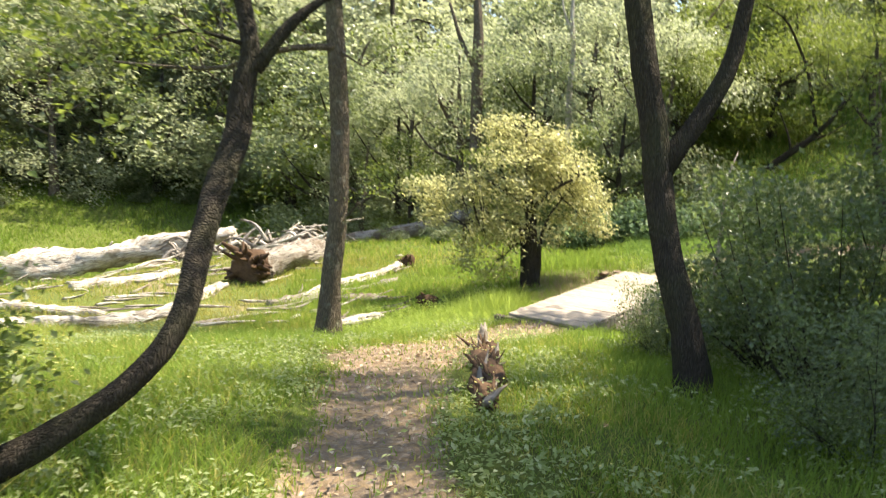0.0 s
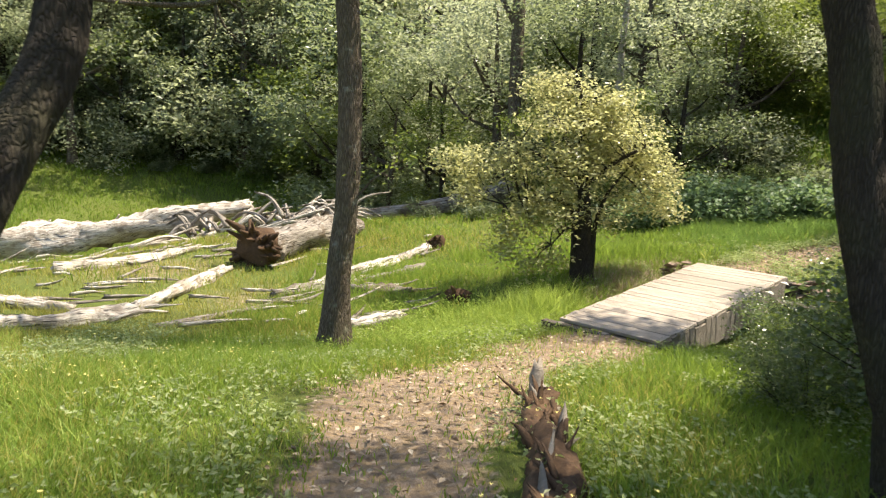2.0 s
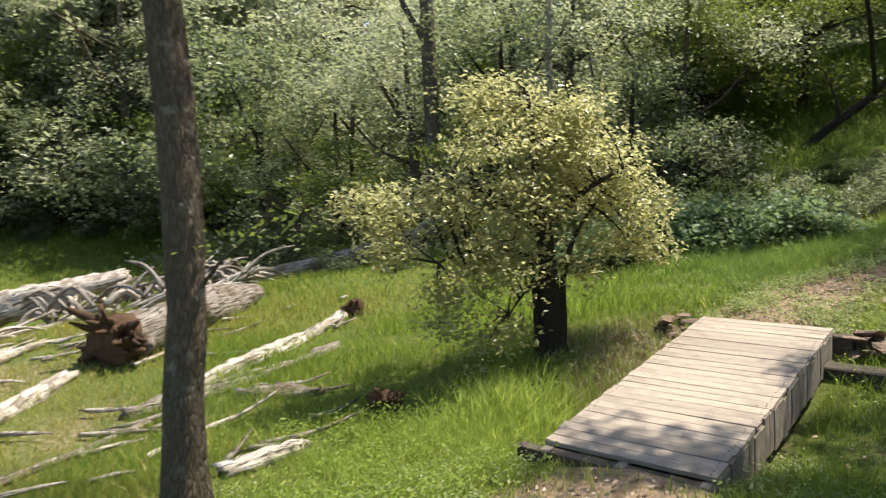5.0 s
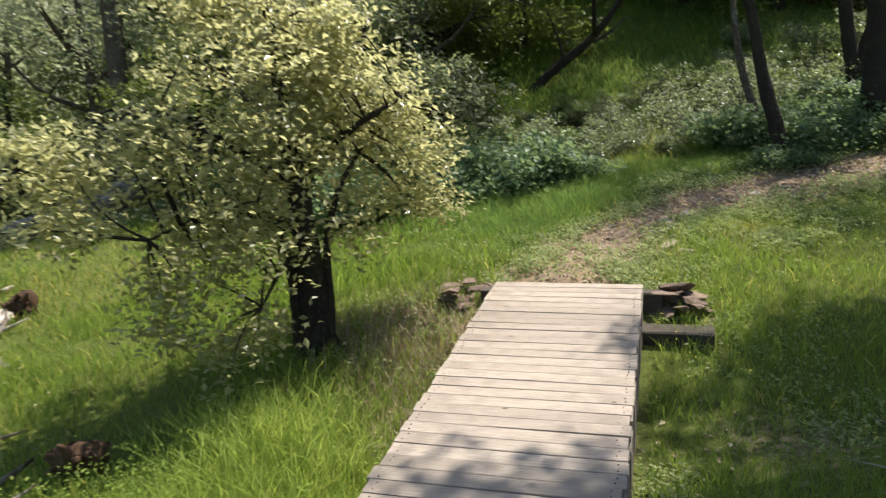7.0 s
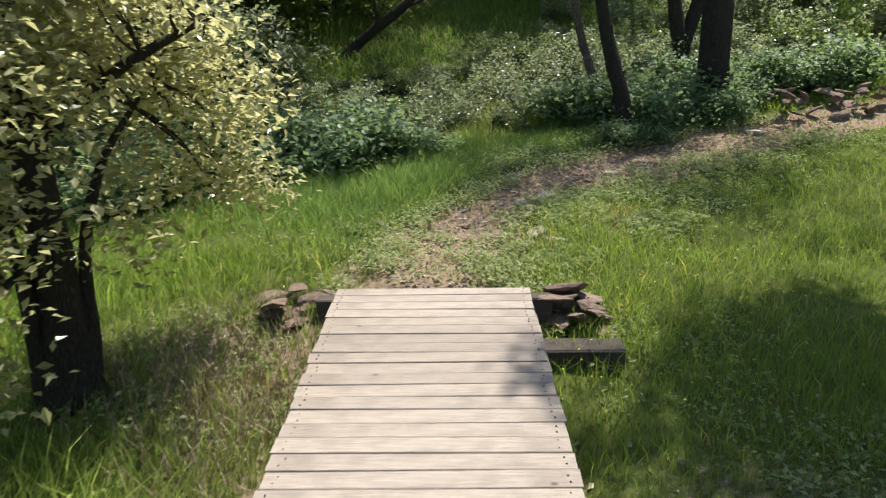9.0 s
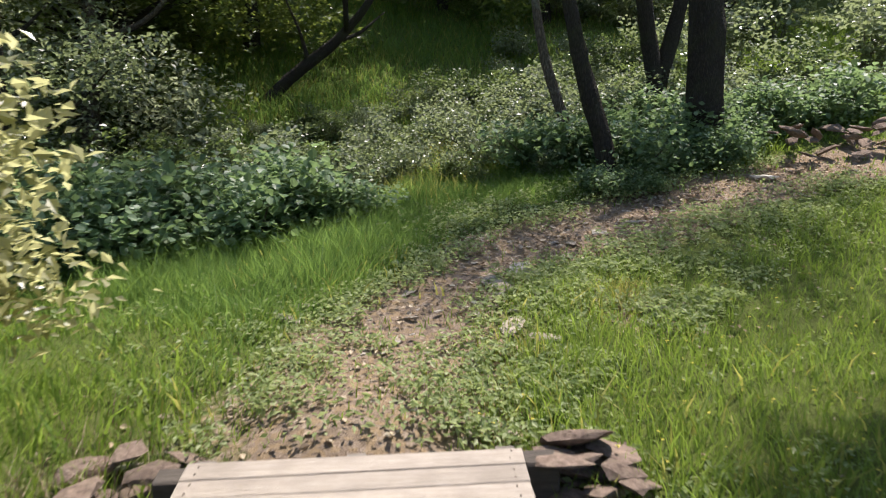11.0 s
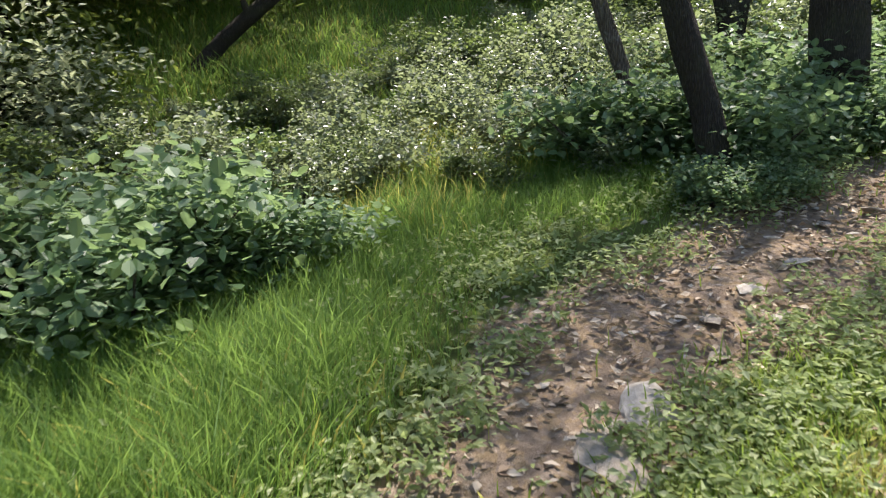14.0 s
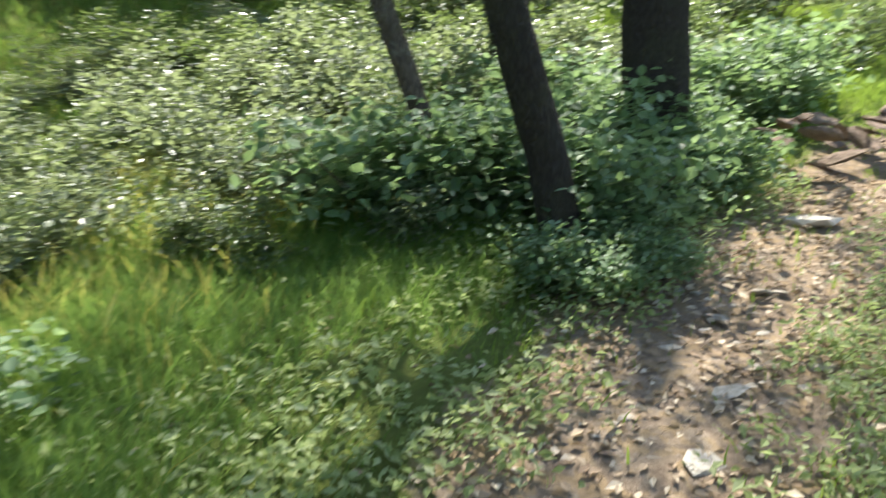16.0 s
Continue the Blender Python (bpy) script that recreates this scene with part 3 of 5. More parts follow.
# trees on the bank past the bridge
B = (10.55, 17.4, gz(10.55, 17.4) - 0.08)
tree("curved_bank_tree", "grey-brown curved trunk rising from bank undergrowth", B,
     rel([(10.62, 17.4, -0.05, 0.13), (10.58, 17.43, 0.2, 0.12), (10.52, 17.5, 0.75, 0.115), (10.40, 17.62, 1.26, 0.11), (10.36, 17.75, 1.75, 0.10), (10.33, 17.85, 2.2, 0.095), (10.2, 18.1, 3.4, 0.07), (10.3, 18.3, 4.8, 0.04)], B),
     [rel([(10.3, 17.9, 2.6, 0.05), (9.7, 18.0, 3.3, 0.035), (9.0, 18.0, 3.8, 0.014)], B), rel([(10.25, 18.0, 3.0, 0.05), (10.9, 18.3, 3.8, 0.035), (11.4, 18.4, 4.4, 0.014)], B)],
     M_BARK_DARK, ([(-0.3, 0.8, 4.7, 1.8, 1.6, 1.1), (-1.4, 0.6, 3.9, 1.2, 1.2, 0.7)], 120), M_LEAF_OAK, 0.07, 15, n=34, twigs=40)
B = (11.0, 18.4, gz(11.0, 18.4) - 0.08)
tree("thin_bank_tree", "thin leaning grey trunk among bank undergrowth", B,
     rel([(11.2, 18.4, 0.2, 0.075), (11.1, 18.5, 1.1, 0.07), (10.98, 18.7, 1.7, 0.065), (10.95, 18.85, 2.35, 0.06), (10.9, 19, 3.6, 0.04), (10.8, 19, 4.6, 0.02)], B), [],
     M_BARK_GREY, ([(-0.2, 0.6, 4.6, 1.2, 1.2, 0.8)], 120), M_LEAF_OAK, 0.07, 16)
B = (12.5, 17.1, gz(12.5, 17.1) - 0.1)
tree("stout_bank_tree", "stout upright dark oak trunk on the bank", B,
     rel([(12.5, 17.1, 0.2, 0.30), (12.48, 17.12, 0.6, 0.26), (12.5, 17.15, 1.3, 0.24), (12.55, 17.2, 2.3, 0.235), (12.6, 17.3, 3.4, 0.22), (12.7, 17.5, 5.2, 0.15), (12.6, 17.7, 7, 0.06)], B),
     [rel([(12.6, 17.3, 3.2, 0.10), (13.4, 17.0, 4.2, 0.07), (14.2, 16.8, 4.9, 0.03)], B), rel([(12.6, 17.4, 3.8, 0.10), (11.8, 17.9, 4.8, 0.06), (11.2, 18.3, 5.4, 0.03)], B)],
     M_BARK_DARK, ([(0.2, 0.5, 7.2, 2.4, 2.2, 1.5), (1.4, -0.4, 5.6, 1.6, 1.5, 1.0), (-1.2, 1.0, 5.7, 1.5, 1.5, 0.9), (0.6, -1.7, 6.3, 1.9, 1.4, 0.9)], 460), M_LEAF_OAK, 0.10, 17, sides=16, twigs=40)
B = (14.2, 18.75, gz(14.2, 18.0) - 0.1)
tree("twin_bank_tree", "dark oak splitting into two stems on the bank", B,
     rel([(14.2, 18.75, 0.7, 0.20), (14.2, 18.8, 1.6, 0.17), (14.15, 18.9, 2.2, 0.14), (14.05, 19.0, 3.0, 0.13), (13.9, 19.2, 4.5, 0.08), (13.8, 19.3, 6, 0.03)], B),
     [rel([(14.2, 18.78, 1.6, 0.13), (14.35, 18.75, 2.1, 0.12), (14.6, 18.65, 2.9, 0.11), (14.9, 18.6, 4.4, 0.07), (15.2, 18.6, 5.8, 0.03)], B)],
     M_BARK_DARK, ([(-0.3, 0.5, 5.6, 1.8, 1.7, 1.2), (0.9, 0, 5.4, 1.6, 1.5, 1.1)], 180), M_LEAF_OAK, 0.08, 18)
B = (9.85, 24.65, gz(9.85, 24.65) - 0.08)
tree("leaning_tree", "dark leaning oak trunk above blue-green shrubs", (B[0] + 0.8, B[1] + 1.2, B[2] + 0.1),
     rel([(9.8, 24.7, 0.7, 0.15), (9.93, 24.6, 0.95, 0.135), (10.2, 24.4, 1.45, 0.13), (10.55, 24.2, 1.87, 0.12), (10.85, 23.85, 2.2, 0.115), (11.16, 23.4, 2.58, 0.105), (11.55, 22.95, 3.2, 0.08), (12.1, 22.6, 4.3, 0.05), (12.4, 22.4, 5.4, 0.02)], B),
     # The long last limb carries the unseen overhang added for shade.
     [rel([(10.85, 23.85, 2.2, 0.05), (10.7, 23.9, 2.8, 0.035), (10.4, 24.0, 3.5, 0.014)], B), rel([(11.16, 23.4, 2.58, 0.05), (11.7, 23.3, 2.8, 0.035), (12.4, 23.3, 3.3, 0.012)], B), rel([(11.3, 23.2, 2.8, 0.06), (10.2, 21.9, 4.6, 0.045), (8.8, 20.6, 5.9, 0.03), (7.6, 20.4, 6.3, 0.012)], B)],
     # The last two blobs hang out of view to shade the shrubs below.
     M_BARK_DARK, ([(2.6, -2.0, 5.2, 1.5, 1.4, 0.9), (1.5, -1.6, 4.5, 1.2, 1.2, 0.6), (0.5, -0.4, 4.4, 1.3, 1.2, 0.7), (-0.9, -1.2, 4.2, 1.4, 1.3, 0.8), (-2.3, -1.4, 3.9, 1.3, 1.2, 0.8), (0.4, 0.9, 4.9, 1.5, 1.3, 0.8), (-0.9, -4.2, 6.0, 2.0, 1.5, 0.7), (-2.4, -4.4, 6.1, 1.6, 1.4, 0.7)], 1250), M_LEAF_OAK, 0.085, 19, n=40, twigs=30)

# dead bleached snags behind the small oak
B = (4.6, 27.5, gz(4.6, 27.5) - 0.1)
tree("bleached_snag", "tall dead white trunk among green woodland", B,
     [(0, 0, 0, 0.15), (0.03, 0.1, 2.5, 0.12), (-0.05, 0.2, 4.5, 0.11), (0.05, 0.3, 5.6, 0.10), (-0.15, 0.3, 7.0, 0.08), (0.0, 0.4, 9.0, 0.04)], [[(-0.1, 0.3, 6.4, 0.05), (-0.45, 0.4, 7.2, 0.04), (-0.6, 0.4, 8.4, 0.02)]], M_BARK_PALE, seed=20)
B = (1.25, 28.2, gz(1.25, 28.2) - 0.1)
tree("grey_snag", "tall dead grey trunk among green woodland", B,
     [(0, 0, 0, 0.30), (0.03, 0.1, 2.5, 0.24), (0.0, 0.2, 5.0, 0.22), (-0.1, 0.3, 7.6, 0.18), (-0.3, 0.4, 9.5, 0.08)], [[(-0.1, 0.3, 6.0, 0.12), (-0.7, 0.4, 7.0, 0.09), (-1.2, 0.4, 8.4, 0.04)]], M_BARK_GREY, seed=21)

# ---- woodland behind ----


def woodland_tree(label, seed, height, spread, leaf, bark, size, clusters):
    r = np.random.default_rng(seed)
    lean = r.normal(0, 0.5, 2)
    trunk = [(0, 0, -0.3, 0.22), (lean[0] * 0.3, lean[1] * 0.3, height * 0.3, 0.16), (lean[0] * 0.7, lean[1] * 0.7, height * 0.6, 0.11), (lean[0], lean[1], height * 0.9, 0.04)]
    limbs, blobs = [], [(lean[0], lean[1], height * 0.86, spread * 0.6, spread * 0.6, height * 0.16)]
    for k in range(7):
        a = k * 2.4 + r.uniform(0, 0.8)
        h = height * r.uniform(0.28, 0.6)
        e = spread * r.uniform(0.6, 0.95)
        tip = (lean[0] * 0.6 + math.cos(a) * e, lean[1] * 0.6 + math.sin(a) * e, h + height * r.uniform(0.05, 0.28))
        limbs.append([(lean[0] * 0.5, lean[1] * 0.5, h, 0.07), (tip[0] * 0.5, tip[1] * 0.5, h + 0.5, 0.05), (*tip, 0.015)])
        s = spread * r.uniform(0.36, 0.55)
        blobs.append((tip[0], tip[1], tip[2] + 0.1, s, s, s * 0.62))
    for k in range(6):
        a = k * 1.05 + r.uniform(0, 1)
        blobs.append((math.cos(a) * spread * 0.6, math.sin(a) * spread * 0.6, height * r.uniform(0.08, 0.22), spread * 0.5, spread * 0.5, height * 0.13))
    return tree("woodland_tree", label, (0, 0, -200), trunk, limbs, bark, (blobs, clusters), leaf, size, seed, sides=8, n=14, twigs=30, group="woodland behind the meadow", sig=0.26, per=14, shell=0.55)


LUSH = "dense leafy oak in the woodland behind the meadow"
# Kinds with M_LEAF_FAR carry the background haze in their leaf colour.
KINDS = [woodland_tree(LUSH, 31, 7.5, 3.0, M_LEAF_BACK, M_BARK_DARK, 0.17, 640),
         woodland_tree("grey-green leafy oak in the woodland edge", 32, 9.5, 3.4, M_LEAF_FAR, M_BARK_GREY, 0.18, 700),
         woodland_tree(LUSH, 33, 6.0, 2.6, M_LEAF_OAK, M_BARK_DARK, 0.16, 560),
         woodland_tree("oak in the woodland edge, sun and haze put into pale leaves", 34, 8.0, 2.8, M_LEAF_FAR, M_BARK_GREY, 0.15, 600),
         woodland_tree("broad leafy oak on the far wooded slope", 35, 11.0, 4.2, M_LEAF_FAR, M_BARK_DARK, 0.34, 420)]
SPOTS = [(17.5, 31.4, 0, 0.8), (-30, 40, 1, 1.2), (-25, 43, 0, 1.1), (-20.5, 44, 2, 1.1), (-16, 45, 1, 1.1), (-11.5, 44.5, 0, 1.0), (-7.5, 42, 3, 1.0), (-4.2, 38, 2, 1.0), (-1.8, 34.5, 0, 0.95), (1.0, 31.5, 3, 0.95),
         (3.6, 29.5, 0, 0.9), (6.2, 27.8, 1, 0.8), (7.4, 25.3, 3, 0.75), (-27, 34, 2, 1.1), (-23, 38, 3, 1.0), (9.5, 29, 2, 1.0), (4.3, 24.2, 2, 0.62), (5.6, 23.6, 0, 0.6), (-6, 47, 1, 1.2), (0, 42, 1, 1.2), (5, 36, 0, 1.2), (10, 34, 1, 1.1),
         (15, 33, 0, 1.0), (19, 30, 2, 1.0), (22, 26, 3, 1.0), (24, 22, 0, 1.0), (28, 12.5, 0, 0.95), (27.5, 18, 3, 1.1),  (26, 28, 1, 1.2), (24, 11, 1, 1.1), (-29, 22, 1, 1.2), (-1, 30.5, 2, 0.8), (-3.4, 33, 3, 0.8), (2.8, 26.8, 2, 0.7), (8.2, 27, 2, 0.75),
         (-18, 41, 0, 1.0), (-2, 40, 1, 1.0), (2.3, 33.5, 2, 1.0), (-12, 41.5, 3, 1.0), (-9, 46, 2, 1.2), (-14, 48, 1, 1.2), (-17, 52, 4, 1.0), (-24, 56, 4, 1.2), (-10, 54, 4, 1.1), (-31, 52, 4, 1.2), (-3, 52, 4, 1.1), (4, 50, 4, 1.1), (-5, 36.5, 0, 1.0), (6, 31.5, 3, 1.0), (12, 38, 2, 1.2), (-35, 30, 0, 1.2), (-33, 36, 3, 1.2), (12.2, 28.0, 2, 0.95), (18.8, 24.6, 2, 1.0), (8.6, 26.6, 2, 0.85), (17.5, 27.0, 2, 0.65), (20.5, 28.0, 0, 1.1)]
ring = np.random.default_rng(3)
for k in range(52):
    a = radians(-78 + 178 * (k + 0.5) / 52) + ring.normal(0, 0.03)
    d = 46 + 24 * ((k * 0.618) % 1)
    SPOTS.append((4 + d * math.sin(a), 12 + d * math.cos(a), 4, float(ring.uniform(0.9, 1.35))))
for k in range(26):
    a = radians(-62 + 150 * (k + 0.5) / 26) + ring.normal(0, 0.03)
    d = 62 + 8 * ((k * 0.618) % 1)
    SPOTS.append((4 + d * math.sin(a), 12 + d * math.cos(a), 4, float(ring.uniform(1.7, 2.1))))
for i, (x, y, k, s) in enumerate(SPOTS):
    s = s * 1.35 if x < -2 and y > 36 else s
    y = y + 7 if x < -6 and 33 < y < 46 else y
    m = pose(x, y, gz(x, y) - 0.1, 0, 0, float(rng.uniform(0, 360))) @ Matrix.Scale(s * float(rng.uniform(0.92, 1.1)), 4)
    copy_thing(KINDS[k], m)
for ob, (x, y) in zip(KINDS, ((-21, 47), (-26, 48), (11.5, 29.5), (-5.5, 44), (-2, 66))):
    ob.location = (x, y, gz(x, y) - 0.1)

# tall oak out of view beside the bridge bank, placed so its crown shades the grass
B = (9.6, 11.6, gz(9.6, 11.6) - 0.1)
tree("shade_oak", "unseen tall spreading oak shading the grassy bank", B,
     [(0, 0, -0.1, 0.36), (-0.1, 0.1, 1.5, 0.28), (-0.3, 0.3, 3.5, 0.24), (-0.5, 0.6, 6.0, 0.16), (-0.5, 0.8, 8.8, 0.06)],
     [[(-0.3, 0.3, 3.8, 0.15), (-1.6, 0.6, 5.8, 0.11), (-2.9, 1.1, 7.6, 0.06), (-4.1, 1.5, 8.2, 0.03)], [(-0.4, 0.5, 5.0, 0.12), (0.3, 1.2, 6.8, 0.08), (0.8, 1.9, 8.2, 0.03)], [(-0.4, 0.4, 4.4, 0.12), (-1.2, 0.1, 6.6, 0.08), (-1.9, 0.1, 8.0, 0.03)]],
     M_BARK_DARK, ([(-0.9, 1.3, 8.5, 1.6, 1.5, 0.8), (0.7, 1.9, 8.6, 1.5, 1.4, 0.8), (-1.9, 0.2, 8.4, 1.5, 1.3, 0.8), (-0.1, 0.2, 9.2, 1.7, 1.5, 0.9), (-4.1, 1.6, 8.3, 0.9, 0.7, 0.5), (-2.9, 1.2, 8.5, 0.7, 0.6, 0.5)], 1150), M_LEAF_OAK, 0.15, 22, sides=14, twigs=40, sig=0.2)

# Two more unseen copies, added only to darken the trailside bushes and trail.
copy_thing(scene.objects["shade_oak"], pose(7.3, 4.4, gz(7.3, 4.4) - 0.1))["label"] = "unseen spreading oak added to shade the trailside bushes"
copy_thing(scene.objects["shade_oak"], pose(8.6, 7.2, gz(8.6, 7.2) - 0.1, 0, 0, 40))["label"] = "unseen spreading oak added to shade the trailside bushes"

# ---- shrubs ----


def shrub(name, label, seed, blobs, clusters, leaf, size, bark=None, per=12, sig=0.10, group="", stems=7, broad=False):
    r = np.random.default_rng(seed)
    e = empty(name, (0, 0, -200), label, "shrub", group)
    p, c = crown_points(r, blobs, clusters, per, sig, 0.4, 7)
    p = p[p[:, 2] > 0.02]
    v, f = round_leaves(p, size, r) if broad else leaves(p, size, r, aspect=0.7)
    part("foliage", mesh_from("foliage", v, f, False), leaf, e)
    pieces = []
    for q in c[r.choice(len(c), stems * 4, replace=False)]:
        b = np.array([q[0] * 0.25 + r.normal(0, 0.06), q[1] * 0.25 + r.normal(0, 0.06), -0.08])
        m = (b + q) / 2 + r.normal(0, 0.06, 3)
        pieces.append(tube([(*b, 0.012), (*m, 0.008), (*q, 0.003)], 7, 5, 0.08, 3, cap=False))
    v, f = join(pieces)
    tagged(part("stem_mass", mesh_from("stem_mass", v, f), bark or M_BARK_GREY, e), kind="stuff")
    return e


S_GREEN = shrub("shrub", "blue-green leafy shrub at the grass edge", 41, [(0, 0, 0.45, 0.75, 0.7, 0.4), (0.5, 0.1, 0.35, 0.5, 0.5, 0.32), (-0.5, -0.1, 0.3, 0.5, 0.5, 0.3)], 270, M_LEAF_SHRUB, 0.088, sig=0.17, group="shrubs on the bank", broad=True)
# Dark-leaved bush; its colour also stands in for shade on the bank.
S_DARK = shrub("undergrowth_bush", "dark leafy undergrowth bush, leaf colour carrying the bank's shade", 42, [(0, 0, 0.5, 0.8, 0.8, 0.5), (0.4, 0.3, 0.7, 0.5, 0.5, 0.4), (-0.5, 0.1, 0.35, 0.5, 0.5, 0.35)], 260, M_LEAF_DARK, 0.085, group="undergrowth on the bank")
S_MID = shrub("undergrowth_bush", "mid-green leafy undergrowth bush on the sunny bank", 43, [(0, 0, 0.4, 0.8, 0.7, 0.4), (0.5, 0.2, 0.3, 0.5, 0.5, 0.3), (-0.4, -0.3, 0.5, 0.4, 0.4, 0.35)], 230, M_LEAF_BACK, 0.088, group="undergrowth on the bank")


def scatter(ob, spots):
    for i, (x, y, s) in enumerate(spots):
        s = s * 0.85 if 8.2 < x < 15.0 and y > 19.4 else s
        m = pose(x, y, gz(x, y) - 0.03, 0, 0, float(rng.uniform(0, 360))) @ Matrix.Scale(s, 4)
        if i == 0:
            ob.matrix_basis = m
        else:
            copy_thing(ob, m)


scatter(S_GREEN, [(7.0, 19.9, 1.0), (6.0, 20.6, 1.1), (7.9, 19.5, 0.7), (5.0, 20.9, 1.0), (6.8, 21.2, 1.2), (4.2, 21.6, 1.1), (8.3, 20.6, 0.95), (11.6, 17.5, 0.55), (11.3, 18.6, 0.8), (12.4, 17.7, 0.7), (7.5, 20.4, 1.15), (11.0, 18.5, 0.9), (11.9, 18.0, 0.8), (12.9, 17.6, 0.8), (13.6, 17.2, 0.8), (14.4, 16.9, 0.9), (13.4, 18.4, 0.9), (15.2, 16.4, 1.0), (5.6, 21.6, 1.4), (10.75, 17.15, 0.42), (10.3, 17.35, 0.4), (10.6, 17.1, 0.36), (11.35, 17.15, 0.55), (11.0, 17.6, 0.8), (12.0, 16.95, 0.6), (12.5, 16.75, 0.55), (13.0, 16.9, 0.7), (11.7, 17.5, 0.95)])
bank = np.random.default_rng(23)
dark, mid = [], []
for k in range(110):
    t, u = bank.uniform(), bank.uniform() ** 1.2
    x, y = 6.0 + 10.5 * t + 1.2 * u, 22.0 - 5.2 * t + 5.5 * u
    low = 7.0 < x < 13.0 and y > 18.9
    if 0.3 < t < 0.78 and u > 0.75 or low and k % 5 > 3:
        continue
    (dark if bank.uniform() < 0.5 - 0.3 * u else mid).append((x, y, float(bank.uniform(0.45, 0.95) if low else bank.uniform(0.7, 1.35))))
# Many of these darken spots that only lie in woodland shade.
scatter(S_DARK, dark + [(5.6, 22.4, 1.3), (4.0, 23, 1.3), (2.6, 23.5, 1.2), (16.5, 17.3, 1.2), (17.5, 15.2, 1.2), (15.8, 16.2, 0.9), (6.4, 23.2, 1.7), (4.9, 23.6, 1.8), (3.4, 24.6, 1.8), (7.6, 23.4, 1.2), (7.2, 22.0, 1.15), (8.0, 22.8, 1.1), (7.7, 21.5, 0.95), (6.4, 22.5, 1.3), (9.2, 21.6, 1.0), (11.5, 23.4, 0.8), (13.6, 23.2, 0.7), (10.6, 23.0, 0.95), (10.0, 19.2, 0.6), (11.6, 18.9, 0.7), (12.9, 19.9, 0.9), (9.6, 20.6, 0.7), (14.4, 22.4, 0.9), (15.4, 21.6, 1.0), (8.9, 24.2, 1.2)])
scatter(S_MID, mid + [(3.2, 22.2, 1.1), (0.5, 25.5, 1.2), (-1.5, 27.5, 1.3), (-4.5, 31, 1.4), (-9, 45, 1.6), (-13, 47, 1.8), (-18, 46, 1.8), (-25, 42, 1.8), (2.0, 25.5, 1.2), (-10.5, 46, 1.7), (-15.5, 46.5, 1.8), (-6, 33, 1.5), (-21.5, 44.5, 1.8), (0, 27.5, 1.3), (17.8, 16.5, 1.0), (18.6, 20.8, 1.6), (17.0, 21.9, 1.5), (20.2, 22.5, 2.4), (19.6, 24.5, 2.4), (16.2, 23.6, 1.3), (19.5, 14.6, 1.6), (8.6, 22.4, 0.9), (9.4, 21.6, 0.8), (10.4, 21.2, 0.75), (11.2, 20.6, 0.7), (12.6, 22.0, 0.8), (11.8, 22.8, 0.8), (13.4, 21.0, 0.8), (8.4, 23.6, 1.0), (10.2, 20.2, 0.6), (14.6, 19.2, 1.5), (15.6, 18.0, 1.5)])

S_LOOSE = shrub("open_bush", "loose grey-green bush with sunlit leaves on the bank", 46, [(0, 0, 0.7, 0.75, 0.7, 0.5), (0.5, 0.2, 1.05, 0.5, 0.5, 0.4), (-0.5, -0.2, 0.55, 0.55, 0.5, 0.4), (-0.1, 0.2, 1.3, 0.4, 0.4, 0.3)], 150, M_LEAF_BACK, 0.10, per=8, sig=0.17, group="undergrowth on the bank", stems=6, broad=True)
scatter(S_LOOSE, [(8.8, 21.9, 0.75), (9.3, 22.9, 0.7), (10.2, 21.8, 0.7), (10.9, 22.5, 0.85), (11.6, 21.4, 0.9), (12.4, 21.8, 0.95), (9.3, 20.7, 0.68), (10.0, 20.3, 0.65), (10.9, 20.2, 0.9), (11.7, 19.9, 0.95), (12.6, 20.2, 1.1), (9.9, 19.5, 0.6), (10.7, 19.2, 0.7), (13.4, 20.4, 1.2), (14.2, 21.4, 1.1), (13.2, 22.4, 0.9), (8.6, 23.2, 1.0), (10.4, 18.3, 0.45), (14.5, 19.3, 0.9), (15.6, 18.5, 1.0), (16.8, 17.5, 1.2), (18.0, 19.3, 1.5), (17.0, 20.2, 1.4), (19.0, 17.0, 1.6), (20.6, 19.4, 1.8), (20.8, 16.2, 1.8), (13.0, 19.0, 0.9), (15.2, 16.9, 0.8), (8.9, 20.4, 0.8), (9.5, 20.0, 0.75), (9.7, 21.2, 0.9), (10.4, 20.8, 0.9), (10.5, 19.7, 0.75), (11.2, 19.5, 0.8), (11.3, 20.8, 0.95), (12.1, 20.7, 1.0), (12.0, 19.2, 0.8), (9.0, 22.3, 0.9), (10.6, 21.9, 0.9), (8.5, 21.2, 0.8), (13.0, 21.2, 1.0), (12.2, 22.6, 0.9)])

# bushes beside the first stretch of the trail
S_NEAR = shrub("trailside_bush", "dark green leafy bush beside the trail", 44, [(0, 0, 0.9, 0.9, 0.9, 0.8), (0.6, 0.2, 1.5, 0.8, 0.8, 0.6), (-0.4, -0.4, 0.5, 0.7, 0.6, 0.45), (0.5, 0.7, 0.7, 0.8, 0.8, 0.6)], 620, M_LEAF_DARK, 0.055, M_BARK_DARK, per=12, sig=0.12, group="bushes beside the trail")
scatter(S_NEAR, [(3.35, 5.9, 0.9), (3.7, 7.1, 1.15), (4.6, 8.6, 1.25), (2.75, 4.4, 0.55), (4.4, 5.4, 1.1), (5.2, 6.8, 1.3), (2.75, 8.35, 0.5), (3.42, 9.9, 0.5), (4.1, 9.5, 0.8)])
